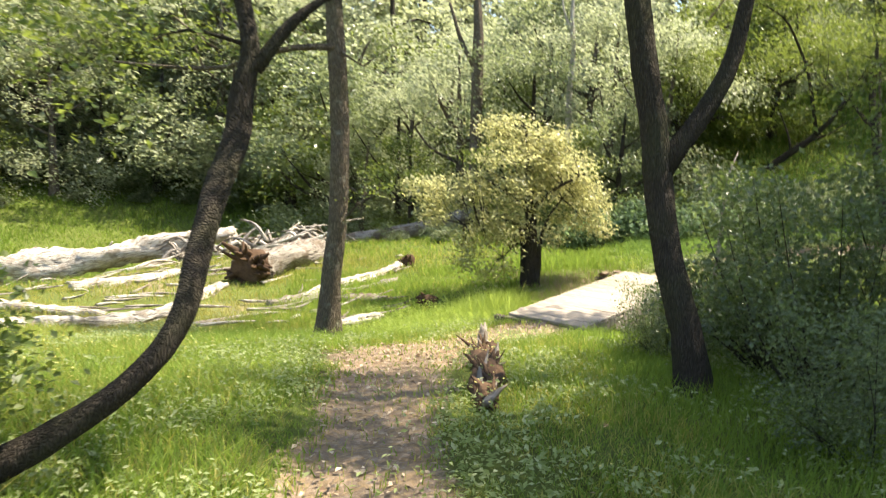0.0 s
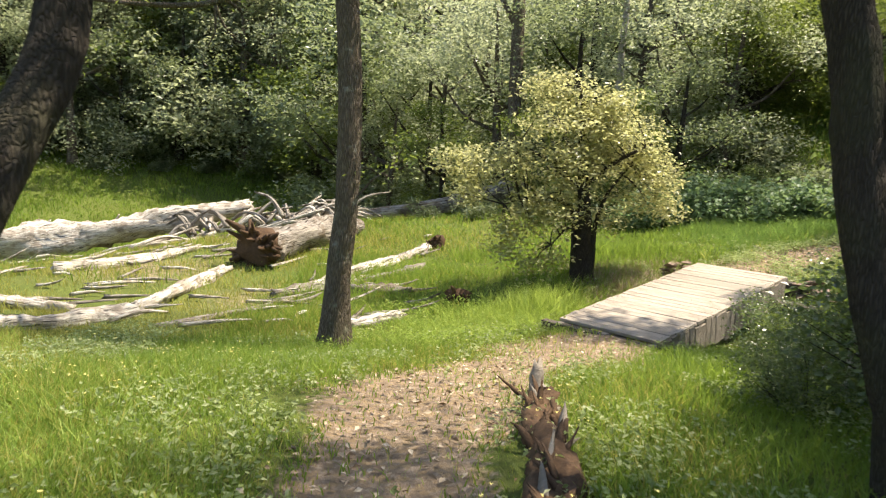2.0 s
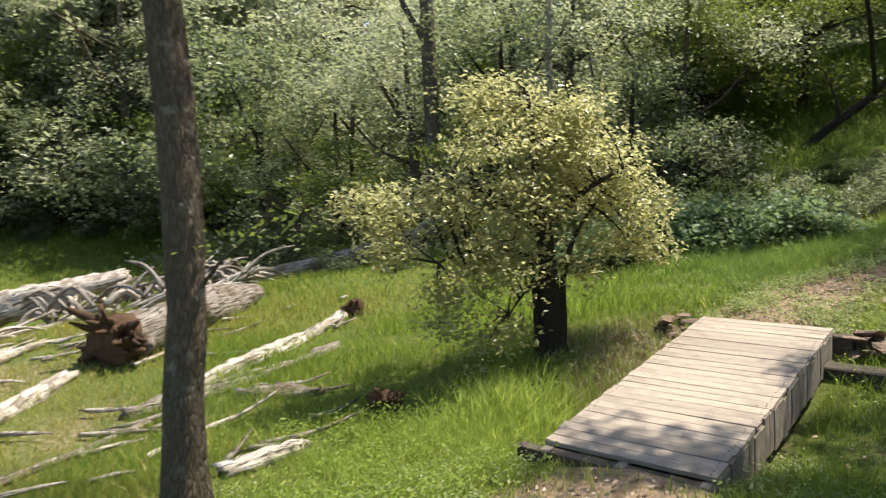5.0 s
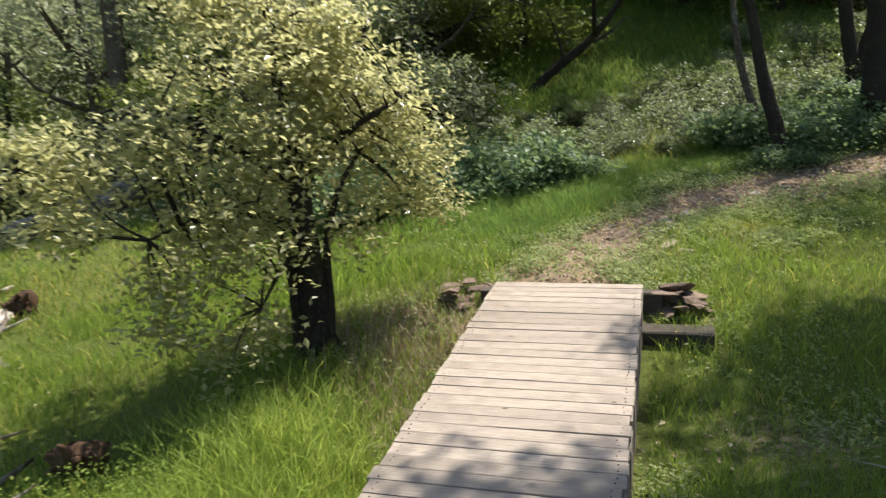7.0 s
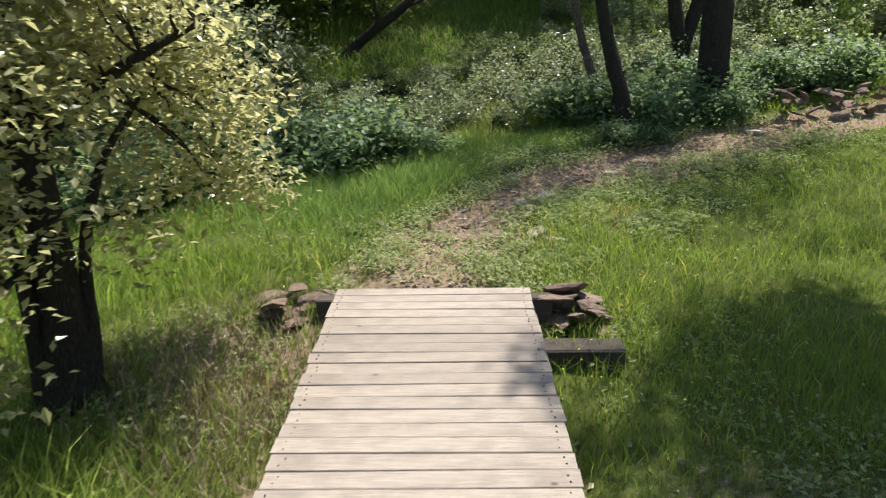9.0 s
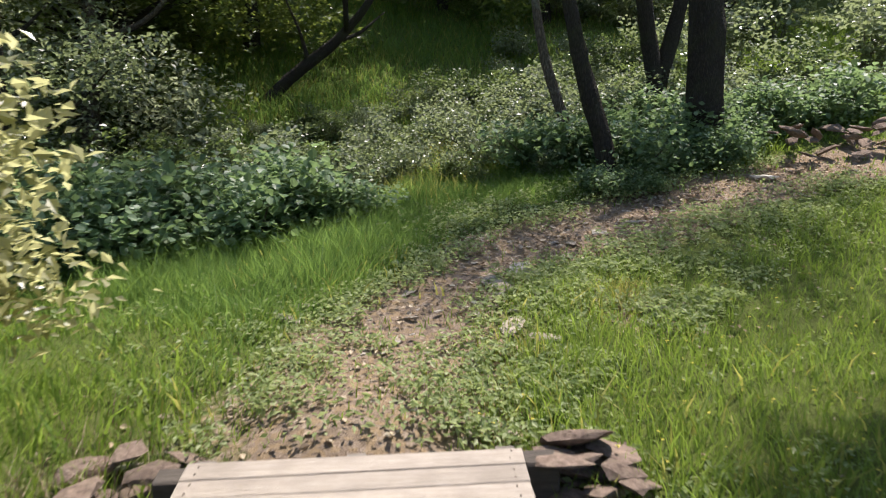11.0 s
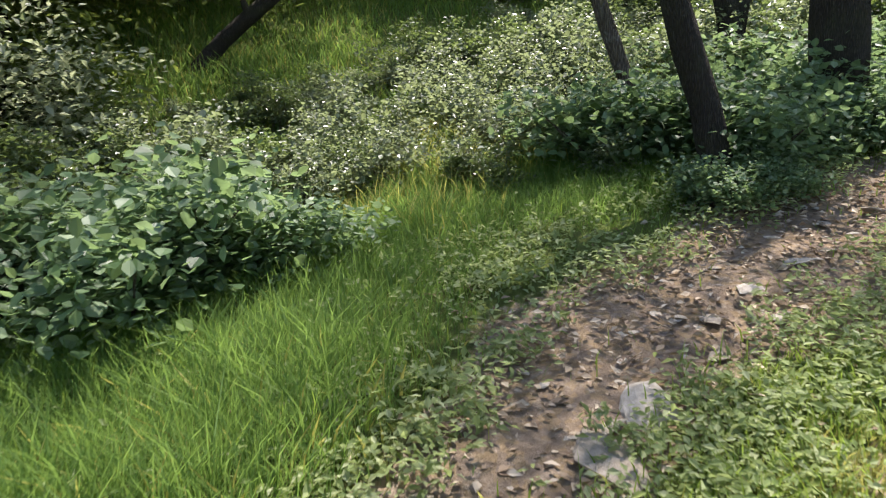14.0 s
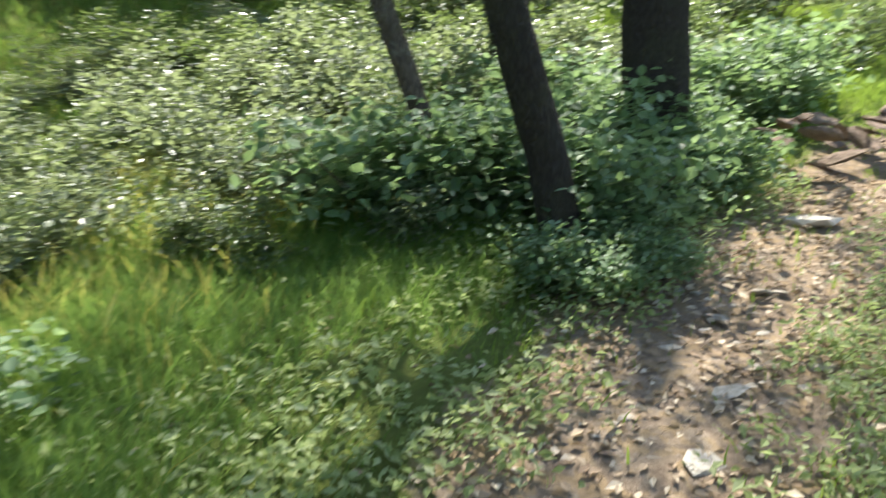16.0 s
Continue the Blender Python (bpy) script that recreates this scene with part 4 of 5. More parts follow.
S_LEFT = shrub("trailside_bush", "grey-green leafy bush beside the trail", 45, [(0, 0, 0.6, 0.5, 0.5, 0.5), (0.1, 0.1, 1.1, 0.35, 0.4, 0.4), (-0.3, 0.2, 0.9, 0.5, 0.5, 0.5)], 300, M_LEAF_OAK, 0.055, M_BARK_DARK, per=11, group="bushes beside the trail")
scatter(S_LEFT, [(-2.35, 3.3, 0.95), (-3.2, 3.9, 1.2)])

# ---- fallen wood ----


def grained(me, pts, n, sides, seed):
    """Gives a tube's mesh its grain: the length along it and the place on its girth."""
    q = smooth_line(pts, n)
    s = np.concatenate([[0], np.cumsum(np.linalg.norm(np.diff(q[:, :3], axis=0), axis=1))]) + seed * 3.7
    a = np.linspace(0, 2 * np.pi, sides, endpoint=False)
    g = np.stack([np.repeat(s, sides), np.outer(q[:, 3], np.cos(a)).ravel(), np.outer(q[:, 3], np.sin(a)).ravel()], 1)
    g = np.concatenate([g, np.array([[s[0], 0, 0], [s[-1], 0, 0]])])
    me.attributes.new("grain", "FLOAT_VECTOR", "POINT").data.foreach_set("vector", g.astype(np.float32).ravel())
    return me


def log(name, label, pts, mat, rough=0.1, sides=14, n=22, seed=1, branches=(), jag=0.06, group="fallen logs in the meadow"):
    base = pts[0][:3]
    e = empty(name, base, label, "log", group)
    v, f = tube(rel(pts, base), n, sides, rough, seed, jag=jag)
    part("stem", grained(mesh_from("stem", v, f), rel(pts, base), n, sides, seed), mat, e)
    for k, b in enumerate(branches):
        v, f = tube(rel(b, base), 10, 7, 0.1, seed * 5 + k, jag=0.02)
        part("branch_stub", grained(mesh_from("branch_stub", v, f), rel(b, base), 10, 7, seed + k), mat, e)
    return e


def lying(pts, lift=0.35):
    """Points (x, y, radius) laid on the ground."""
    return [(x, y, gz(x, y) + r * lift, r) for x, y, r in pts]


def root_mass(name, label, centre, axis, radius, mat, seed, count=26, ball=True, thick=1.0):
    """The torn root plate of a fallen tree."""
    r = np.random.default_rng(seed)
    a = Vector(axis).normalized()
    u = np.array(a.orthogonal().normalized())
    a = np.array(a)
    w = np.cross(a, u)
    pieces = []
    for k in range(count):
        t = r.uniform(0, 6.28)
        d = math.cos(t) * u + math.sin(t) * w
        l = radius * r.uniform(0.6, 1.1)
        p0 = d * 0.15 * radius
        p1 = d * l * 0.6 - a * r.uniform(0.0, 0.25) * radius
        p2 = d * l - a * r.uniform(0.1, 0.6) * radius + r.normal(0, 0.12 * radius, 3)
        q = r.uniform(0.07, 0.17) * radius * thick
        pieces.append(tube([(*p0, q * 1.5), (*p1, q), (*p2, q * 0.35)], 8, 7, 0.14, seed + k))
    v, f = join(pieces)
    e = empty(name, centre, label, "root plate", "")
    tagged(part("root_mass", mesh_from("root_mass", v, f), mat, e), kind="stuff")
    if not ball:
        return e
    v, f = tube([(*(-a * 0.35 * radius), radius * 0.5), (*(a * 0.05 * radius), radius * 0.78), (*(a * 0.3 * radius), radius * 0.7)], 8, 14, 0.14, seed + 77, jag=0.12 * radius)
    part("soil_ball", mesh_from("soil_ball", v, f), M_LOG_ROT, e)
    return e


log("fallen_log", "broad bleached fallen trunk lying in the meadow", [(-20.5, 26.6, -3.75, 0.56), (-16.8, 26.8, -3.6, 0.56), (-14.4, 27.1, -3.25, 0.54), (-12.2, 27.4, -2.8, 0.48), (-9.6, 27.8, -2.15, 0.36), (-7.6, 28.1, -1.7, 0.24)], M_LOG_WHITE, 0.16, 20, 60, 51,
    [[(-14.6, 27.6, -3.2, 0.09), (-14.4, 27.3, -2.8, 0.07), (-14.2, 27.2, -2.5, 0.03)], [(-12.5, 27.9, -2.8, 0.08), (-12.1, 27.5, -2.5, 0.06), (-11.9, 27.4, -2.2, 0.03)], [(-16.5, 27.4, -3.6, 0.1), (-16.1, 27.0, -3.1, 0.06), (-15.9, 27, -2.8, 0.03)], [(-10.5, 28.1, -2.5, 0.07), (-10.2, 27.6, -2.2, 0.05), (-9.6, 27.3, -1.9, 0.03)]])
log("fallen_limb", "long bleached fallen limb beside the broad trunk", [(-15.6, 24.2, -3.75, 0.22), (-12.5, 24.6, -3.5, 0.2), (-9.2, 25.4, -3.0, 0.15)], M_LOG_WHITE, 0.18, 12, 26, 52)
log("fallen_limb", "bleached fallen limb lying in thin grass", lying([(-8.6, 17.5, 0.14), (-7.6, 19.0, 0.14), (-6.9, 21.2, 0.10)]), M_LOG_WHITE, 0.2, 12, 22, 53)
log("fallen_limb", "short bleached log lying in grass", lying([(-9.2, 14.2, 0.15), (-7.4, 13.9, 0.14), (-6.1, 13.7, 0.10)]), M_LOG_WHITE, 0.18, 12, 22, 54)
log("fallen_limb", "long half-sunken bleached log in grass", lying([(-6.6, 10.9, 0.13), (-5.6, 12.2, 0.13), (-5.3, 13.9, 0.14), (-5.4, 16.5, 0.13), (-5.3, 18.6, 0.11)]), M_LOG_WHITE, 0.22, 12, 40, 55)
log("fallen_limb", "thin grey fallen branch in grass", lying([(-4.5, 13.0, 0.05), (-3.6, 14.9, 0.05), (-2.9, 16.4, 0.04)]), M_LOG_GREY, 0.12, 8, 16, 56)
log("fallen_limb", "pale rotting log with a hollow end", lying([(-3.4, 16.6, 0.09), (-2.5, 18.0, 0.12), (-1.5, 19.6, 0.15), (-0.95, 20.5, 0.15)], 0.15), M_LOG_WHITE, 0.3, 14, 34, 57)
root_mass("root_stump", "dark crumbling hollow end of a rotten log", (-0.8, 20.75, gz(-0.8, 20.75) + 0.1), (0.5, 0.8, 0.2), 0.32, M_LOG_ROT, 93, 18)
log("fallen_limb", "grey split log lying in grass", lying([(-3.6, 16.2, 0.09), (-2.0, 17.3, 0.10), (-0.9, 18.4, 0.07)]), M_LOG_GREY, 0.3, 10, 24, 58)
log("fallen_limb", "pale broken log end beside a tree trunk", lying([(-1.75, 13.6, 0.09), (-1.35, 13.8, 0.11), (-0.95, 13.95, 0.09)]), M_LOG_WHITE, 0.26, 10, 14, 59)
log("fallen_limb", "grey short log lying in grass", lying([(-2.2, 16.5, 0.08), (-1.6, 16.3, 0.10), (-1.0, 15.9, 0.08)]), M_LOG_GREY, 0.3, 10, 14, 60)
log("fallen_log", "grey-brown fallen trunk leaning up into the trees", [(-6.5, 27.6, -2.0, 0.19), (-3.6, 27.6, -1.72, 0.21), (-1.0, 27.8, -1.25, 0.24), (0.8, 28.0, -0.72, 0.27), (2.3, 28.2, -0.15, 0.28), (3.2, 28.4, 0.35, 0.27)], M_LOG_GREY, 0.08, 14, 26, 61)
# torn-out butt log with its roots
log("butt_log", "thick grey butt log with a torn root end", [(-4.75, 19.5, gz(-4.75, 19.5) + 0.36, 0.46), (-4.3, 20.5, gz(-4.3, 20.5) + 0.36, 0.42), (-3.7, 21.9, gz(-3.7, 21.9) + 0.3, 0.36), (-3.2, 23.4, gz(-3.2, 23.4) + 0.22, 0.28)], M_LOG_GREY, 0.12, 18, 24, 62)
root_mass("root_plate", "dark torn root plate of a fallen tree", (-4.8, 19.3, gz(-4.8, 19.3) + 0.36), (0.42, 0.9, 0.1), 0.72, M_LOG_ROT, 63, 40)
r = np.random.default_rng(66)
for k in range(44):
    x, y = r.uniform(-15, -4.2), r.uniform(23.0, 28.2)
    a, l = r.uniform(-0.5, 0.9), r.uniform(0.8, 2.2)
    log("dead_branch", "bleached dead branch in a pile", [(x, y, gz(x, y) + 0.1, 0.06), (x + l * 0.5 * math.cos(a), y + l * 0.5 * math.sin(a), gz(x, y) + r.uniform(0.2, 0.6), 0.05), (x + l * math.cos(a), y + l * math.sin(a), gz(x, y) + r.uniform(0.1, 1.0), 0.02)], M_LOG_WHITE, 0.1, 7, 8, 70 + k, group="pile of dead branches")

for k in range(72):
    x, y = r.uniform(-9.4, -3.9), r.uniform(25.0, 27.4)
    a, l, h = r.uniform(0, 3.1), r.uniform(0.7, 2.1), r.uniform(0.15, 1.1)
    q = (x + l * math.cos(a), y + l * 0.5 * math.sin(a))
    log("dead_branch", "grey dead branch in a tangled heap", [(x, y, gz(x, y) + h * 0.4, 0.07), ((x + q[0]) / 2, (y + q[1]) / 2 + 0.1, gz(x, y) + h, 0.055), (*q, gz(*q) + h * r.uniform(0.2, 1.3), 0.025)], M_LOG_GREY if k % 3 else M_LOG_WHITE, 0.12, 7, 8, 130 + k, group="tangled heap of dead branches")

for k in range(70):
    x, y = r.uniform(-9.5, -0.8), r.uniform(13.0, 23.5)
    a, l = r.uniform(-0.3, 1.6), r.uniform(0.35, 1.3)
    q = (x + l * math.cos(a), y + l * math.sin(a))
    log("dead_branch", "broken grey branch lying in dry grass", [(x, y, gz(x, y) + 0.06, 0.035), ((x + q[0]) / 2 + 0.05, (y + q[1]) / 2, gz(x, y) + 0.1, 0.03), (*q, gz(*q) + r.uniform(0.03, 0.2), 0.012)], M_LOG_GREY if k % 2 else M_LOG_WHITE, 0.14, 6, 7, 500 + k, group="broken branches in the meadow")

# rotten stumps
e = log("rotten_log", "crumbling brown rotten log along the trail edge", lying([(0.6, 8.0, 0.10), (0.58, 7.5, 0.13), (0.5, 7.0, 0.10), (0.5, 6.3, 0.14), (0.44, 5.7, 0.10), (0.42, 5.3, 0.07)], 0.15), M_LOG_ROT, 0.2, 14, 40, 90, jag=0.1, group="")
q = np.random.default_rng(95)
for k in range(34):
    y = 5.25 + 2.75 * k / 34
    x = 0.42 + 0.18 * k / 34 + q.normal(0, 0.05)
    h = gz(x, y) - gz(0.6, 8.0) + q.uniform(0.02, 0.12)
    d = q.normal(0, 0.09)
    v, f = tube([(x - 0.6, y - 8.0, h - 0.05, 0.03), (x - 0.6 + d * 0.5, y - 7.93, h + 0.04, 0.024), (x - 0.6 + d, y - 7.82 + q.normal(0, 0.05), h + q.uniform(0.02, 0.12), 0.006)], 7, 5, 0.25, 300 + k, jag=0.03)
    part("splinter", mesh_from("splinter", v, f), M_LOG_ROT if k % 4 else M_BEAM, e)
v, f = tube([(-0.02, 0.02, -0.05, 0.06), (-0.03, 0.05, 0.12, 0.055), (-0.02, 0.08, 0.24, 0.03)], 10, 8, 0.16, 91, jag=0.04)
part("splinter", mesh_from("splinter", v, f), M_BEAM, e, "pale splintered wood")
root_mass("root_stump", "small rotten root stump in grass", (-0.12, 14.75, gz(-0.12, 14.75) + 0.12), (0.2, 0.9, 0.5), 0.26, M_LOG_ROT, 92, 14)

# ---- bridge ----
HEAD, RISE, CANT = radians(42.56), radians(5.92), radians(1.2)
NL = Vector((1.30, 12.59, -1.07))
ALONG = Vector((math.sin(HEAD), math.cos(HEAD), math.tan(RISE)))
ACROSS = Vector((math.cos(HEAD), -math.sin(HEAD), math.tan(CANT)))
LEN, WIDE = 4.013, 1.515
UP = ACROSS.cross(ALONG).normalized()
FRAME = Matrix((ACROSS.normalized(), ALONG.normalized(), UP)).transposed().to_4x4()
FRAME.translation = NL
bridge = new("footbridge")
bridge.matrix_basis = FRAME
tagged(bridge, "weathered plank footbridge with solid board sides", "bridge")


def box_mesh(name, sx, sy, sz, r, wear=0.004, cuts=3, bevel=0.006):
    """A bevelled, slightly uneven board centred on the origin."""
    bm = bmesh.new()
    bmesh.ops.create_cube(bm, size=1)
    bmesh.ops.scale(bm, vec=(sx, sy, sz), verts=bm.verts)
    bmesh.ops.bevel(bm, geom=list(bm.edges), offset=bevel, segments=1, affect="EDGES")
    for v in bm.verts:
        v.co += Vector(r.normal(0, wear, 3)) * 0.6
    me = bpy.data.meshes.new(name)
    bm.to_mesh(me)
    bm.free()
    return me


r = np.random.default_rng(5)
PITCH = LEN / 28
count = 28
boards = [box_mesh("plank", WIDE, PITCH - 0.007, 0.042, r, 0.003, bevel=0.004) for _ in range(5)]
for k in range(count):
    y = (k + 0.5) * PITCH
    ob = part("plank", boards[k % 5], M_PLANK, bridge)
    ob.matrix_basis = pose(WIDE / 2 + float(r.normal(0, 0.007)), y, -0.019 + float(r.normal(0, 0.002)), 0, float(r.normal(0, 0.15)), float(r.normal(0, 0.12)) + (180 if k % 2 else 0))
screw_me = mesh_from("screw", *tube([(0, 0, -0.004, 0.008), (0, 0, 0.0015, 0.008), (0, 0, 0.003, 0.004)], 3, 7, 0.0, 1))
for plank in [o for o in bridge.children if o.name.startswith("plank")]:
    for x in (-WIDE / 2 + 0.06, WIDE / 2 - 0.06):
        for y in (-0.032, 0.032):
            part("screw", screw_me, M_SCREW, plank).location = (x + float(r.normal(0, 0.006)), y + float(r.normal(0, 0.006)), 0.0205)
for x in (0.06, WIDE / 2, WIDE - 0.06):
    ob = part("stringer", box_mesh("stringer", 0.09, LEN + 0.2, 0.26, r), M_BEAM, bridge)
    ob.location = (x, LEN / 2, -0.172)
side = [box_mesh("side_board", 0.03, 0.15, 0.40, r, 0.006) for _ in range(4)]
for k in range(26):
    ob = part("side_board", side[k % 4], M_BEAM, bridge)
    ob.matrix_basis = pose(WIDE - 0.005, 0.09 + k * 0.152, -0.245 + float(r.normal(0, 0.02)), float(r.normal(0, 1.0)), 0, 0)
ob = part("end_beam", box_mesh("end_beam", WIDE + 0.25, 0.12, 0.14, r), M_TIMBER, bridge)
ob.location = (WIDE / 2 - 0.09, -0.07, -0.115)

# timber sill that carries the far end
sill = new("abutment_timber", box_mesh("abutment_timber", 1.75, 0.22, 0.22, r, 0.006, bevel=0.012))
sill.data.materials.append(M_TIMBER)
sill.matrix_basis = FRAME @ pose(WIDE / 2 + 0.55, LEN - 0.42, -0.40)
tagged(sill, "dark heavy timber sill under the bridge end", "timber")
cap = new("bank_timber", box_mesh("bank_timber", 1.9, 0.14, 0.24, r, 0.006, bevel=0.012))
cap.data.materials.append(M_TIMBER)
cap.matrix_basis = FRAME @ pose(WIDE / 2 + 0.0, LEN + 0.10, -0.23)
tagged(cap, "dark timber retaining the soil at the bridge end", "timber")


def stone_mesh(r, flat=0.5, sharp=0.25):
    bm = bmesh.new()
    bmesh.ops.create_icosphere(bm, subdivisions=1 if flat < 0.4 else 2, radius=0.5)
    off = Vector(r.uniform(-50, 50, 3))
    ax = [Vector(r.normal(size=3)).normalized() for _ in range(7)]
    cut = [r.uniform(0.2, 0.36) for _ in range(7)]
    for v in bm.verts:
        for a, c in zip(ax, cut):
            d = v.co.dot(a)
            if d > c:
                v.co -= a * (d - c) * 0.9
        v.co *= 1 + sharp * 0.5 * noise.noise(v.co * 3 + off)
        v.co.z *= flat
    me = bpy.data.meshes.new("stone")
    bm.to_mesh(me)
    bm.free()
    return me


r = np.random.default_rng(8)
STONES = [stone_mesh(r, f) for f in (0.2, 0.28, 0.42, 0.24, 0.3, 0.18)]
PALE = [m.copy() for m in STONES]
DARK = [m.copy() for m in STONES]
for lst, mat in ((STONES, M_ROCK), (PALE, M_ROCK_PALE), (DARK, M_ROCK_DARK)):
    for m in lst:
        m.materials.append(mat)


def stone(x, y, size, lst, label, group, z=None, tilt=10, kind=0):
    ob = new("stone", lst[kind % 6])
    zz = gz(x, y) - 0.05 + size * 0.05 if z is None else z
    ob.matrix_basis = pose(x, y, zz, float(r.normal(0, tilt)), float(r.normal(0, tilt)), float(r.uniform(0, 360))) @ Matrix.Diagonal((size, size * float(r.uniform(0.4, 0.85)), size * float(r.uniform(0.6, 1.0)), 1))
    return tagged(ob, label, "stone", group)


# stacked stone at the far abutment, both sides
for side_x, n in ((WIDE + 0.34, 22), (-0.36, 18)):
    for k in range(n):
        p = FRAME @ Vector((side_x + float(r.uniform(-0.28, 0.30)), LEN + 0.0 + float(r.uniform(-0.05, 0.4)), -0.44 + 0.34 * k / n))
        stone(p.x, p.y, float(r.uniform(0.28, 0.56)), DARK, "dark flat stone stacked at the bridge end", "stones stacked at the bridge end", p.z, 13, k)
for x, y, s in [(5.45, 15.05, 0.42), (5.62, 14.95, 0.3), (3.75, 16.1, 0.32), (3.45, 16.0, 0.26), (4.0, 16.15, 0.3), (3.2, 15.95, 0.22)]:
    stone(x, y, s, STONES, "grey rough stone beside the bridge end", "stones at the bridge end", kind=int(s * 100))
for x, y, s in [(7.1, 16.35, 0.3), (6.8, 17.42, 0.32), (9.12, 16.6, 0.3), (7.45, 16.6, 0.26), (7.3, 16.45, 0.5), (8.66, 16.68, 0.2), (9.08, 16.77, 0.22), (9.65, 16.54, 0.24), (6.96, 16.0, 0.36), (6.75, 15.85, 0.52), (5.87, 17.3, 0.44), (6.1, 17.1, 0.2), (7.37, 16.09, 0.44), (6.65, 16.9, 0.2), (6.9, 16.2, 0.22), (7.15, 17.6, 0.16), (8.35, 16.5, 0.22), (8.9, 16.4, 0.18), (9.3, 16.9, 0.2), (9.9, 16.8, 0.16), (10.3, 16.6, 0.2), (10.7, 16.4, 0.22), (9.5, 16.1, 0.14), (6.3, 16.5, 0.16)]:
    stone(x, y, s, STONES if int(s * 100) % 3 else PALE, "grey flat stone half sunk in the trail", "stones on the trail", kind=int(s * 100 + x))
for k in range(90):
    a = float(r.uniform(0, 1)) ** 0.9
    x = 5.6 + 6.0 * a
    y = 16.25 + 0.65 * math.sin(min(1, a * 1.5) * 1.6) - 1.0 * max(0, a - 0.6) + float(r.normal(0, 0.42))
    stone(x, y, float(r.uniform(0.05, 0.15)), PALE, "small flat stone chip on the trail", "stone chips on the trail", gz(x, y) - 0.035, 5, (0, 3, 5)[k % 3])
stone(11.88, 16.1, 0.55, PALE, "large pale flat stone beside the trail", "", kind=1)
stone(7.72, 16.52, 0.44, PALE, "pale rounded stone bedded in the trail edge", "", kind=2)
stone(7.85, 15.3, 0.42, PALE, "pale stone in a bare hollow", "", kind=2)
for k in range(34):
    a = k / 34
    stone(12.7 + 1.9 * a + float(r.normal(0, 0.15)), 16.2 - 1.5 * a + float(r.normal(0, 0.22)), float(r.uniform(0.25, 0.5)), DARK, "dark flat stone in a tumbled stack", "tumbled stone stack", gz(12.7 + 1.9 * a, 16.2 - 1.5 * a) + float(r.uniform(0.0, 0.38)), 14, k)

# ---- grass and litter ----


def blades(x, y, h, w, r, bend=0.45):
    n = len(x)
    z = ground_z(x, y) - 0.04
    a = r.uniform(0, 6.28, n)
    side_v = np.stack([np.cos(a), np.sin(a), np.zeros(n)], 1)
    lean = r.normal(0, bend, (n, 2)) * h[:, None]
    b = np.stack([x, y, z], 1)
    m = b + np.stack([lean[:, 0] * 0.3, lean[:, 1] * 0.3, h * 0.55], 1)
    t = b + np.stack([lean[:, 0], lean[:, 1], h], 1)
    s = side_v * w[:, None]
    v = np.stack([b - s, b + s, m + s * 0.8, m - s * 0.8, t], 1).reshape(-1, 3)
    k = np.arange(n)[:, None] * 5
    return v, [k + [0, 1, 2, 3], k + [3, 2, 4]]


def grass(name, label, n, box, h, w, mat, seed, keep):
    r = np.random.default_rng(seed)
    x, y = r.uniform(box[0], box[2], n), r.uniform(box[1], box[3], n)
    edge = np.minimum(np.minimum(x - box[0], box[2] - x), np.minimum(y - box[1], box[3] - y))
    k = r.uniform(size=n) < keep(x, y) * soft(edge + 0.4 * wobble(x, y), -0.1, 0.8)
    x, y = x[k], y[k]
    hh = r.uniform(h[0], h[1], len(x)) * (0.75 + 0.35 * wobble(x * 0.8 + 3, y * 0.8))
    hh = np.clip(hh, 0.05, 1) * (0.45 + 0.55 * soft(trail_distance(x, y), 0.8, 2.0))
    v, f = blades(x, y, hh, r.uniform(w[0], w[1], len(x)), r)
    me = mesh_from(name, v, f, False)
    me.materials.append(mat)
    return tagged(new(name, me), label, "grass", kind="stuff")


def off_trail(x, y):
    k = 1 - 0.9 * bare(x, y) ** 1.5
    dx, dy = x - NL.x, y - NL.y
    u = dx * ACROSS.x + dy * ACROSS.y
    v = dx * math.sin(HEAD) + dy * math.cos(HEAD)
    return np.where((u > -0.1) & (u < WIDE + 0.1) & (v > -0.3) & (v < LEN + 0.3), 0, k)


grass("grass", "green grass over the banks beside the bridge", 130000, (-4, 8.5, 10, 20), (0.14, 0.34), (0.0025, 0.005), M_GRASS, 1, lambda x, y: off_trail(x, y) * np.where((x > 5.5) & (y > 16.6), 0.15, 1))
grass("grass", "green grass beside the first stretch of trail", 80000, (-5, 1.8, 4, 9.5), (0.10, 0.26), (0.003, 0.006), M_GRASS, 2, off_trail)
# Sunlit meadow edge brightened by blade colour.
grass("grass", "grass in the sunny meadow edge, sunlight put into its lime colour", 34000, (-7.5, 5, -0.7, 11.8), (0.10, 0.26), (0.003, 0.006), M_GRASS_LIT, 21, lambda x, y: off_trail(x, y) * (0.3 + 0.7 * (wobble(x * 0.8 + 2, y * 0.7) > -0.2)))
grass("grass", "yellowing grass and weeds beside the trail", 85000, (-7, 3, 2, 14), (0.08, 0.24), (0.003, 0.006), M_GRASS_DRY, 3, lambda x, y: off_trail(x, y) * (0.35 + 0.6 * (wobble(x * 0.6, y * 0.5) > 0)))
grass("grass", "green grass on the far bank and meadow", 70000, (-24, 16, 17, 36), (0.18, 0.42), (0.006, 0.013), M_GRASS, 4, lambda x, y: off_trail(x, y) * np.where((x > 5) & (x < 12) & (y < 21.5), 0, 1) * np.where((x < -3.5) & (y < 28), 0.35, 1))
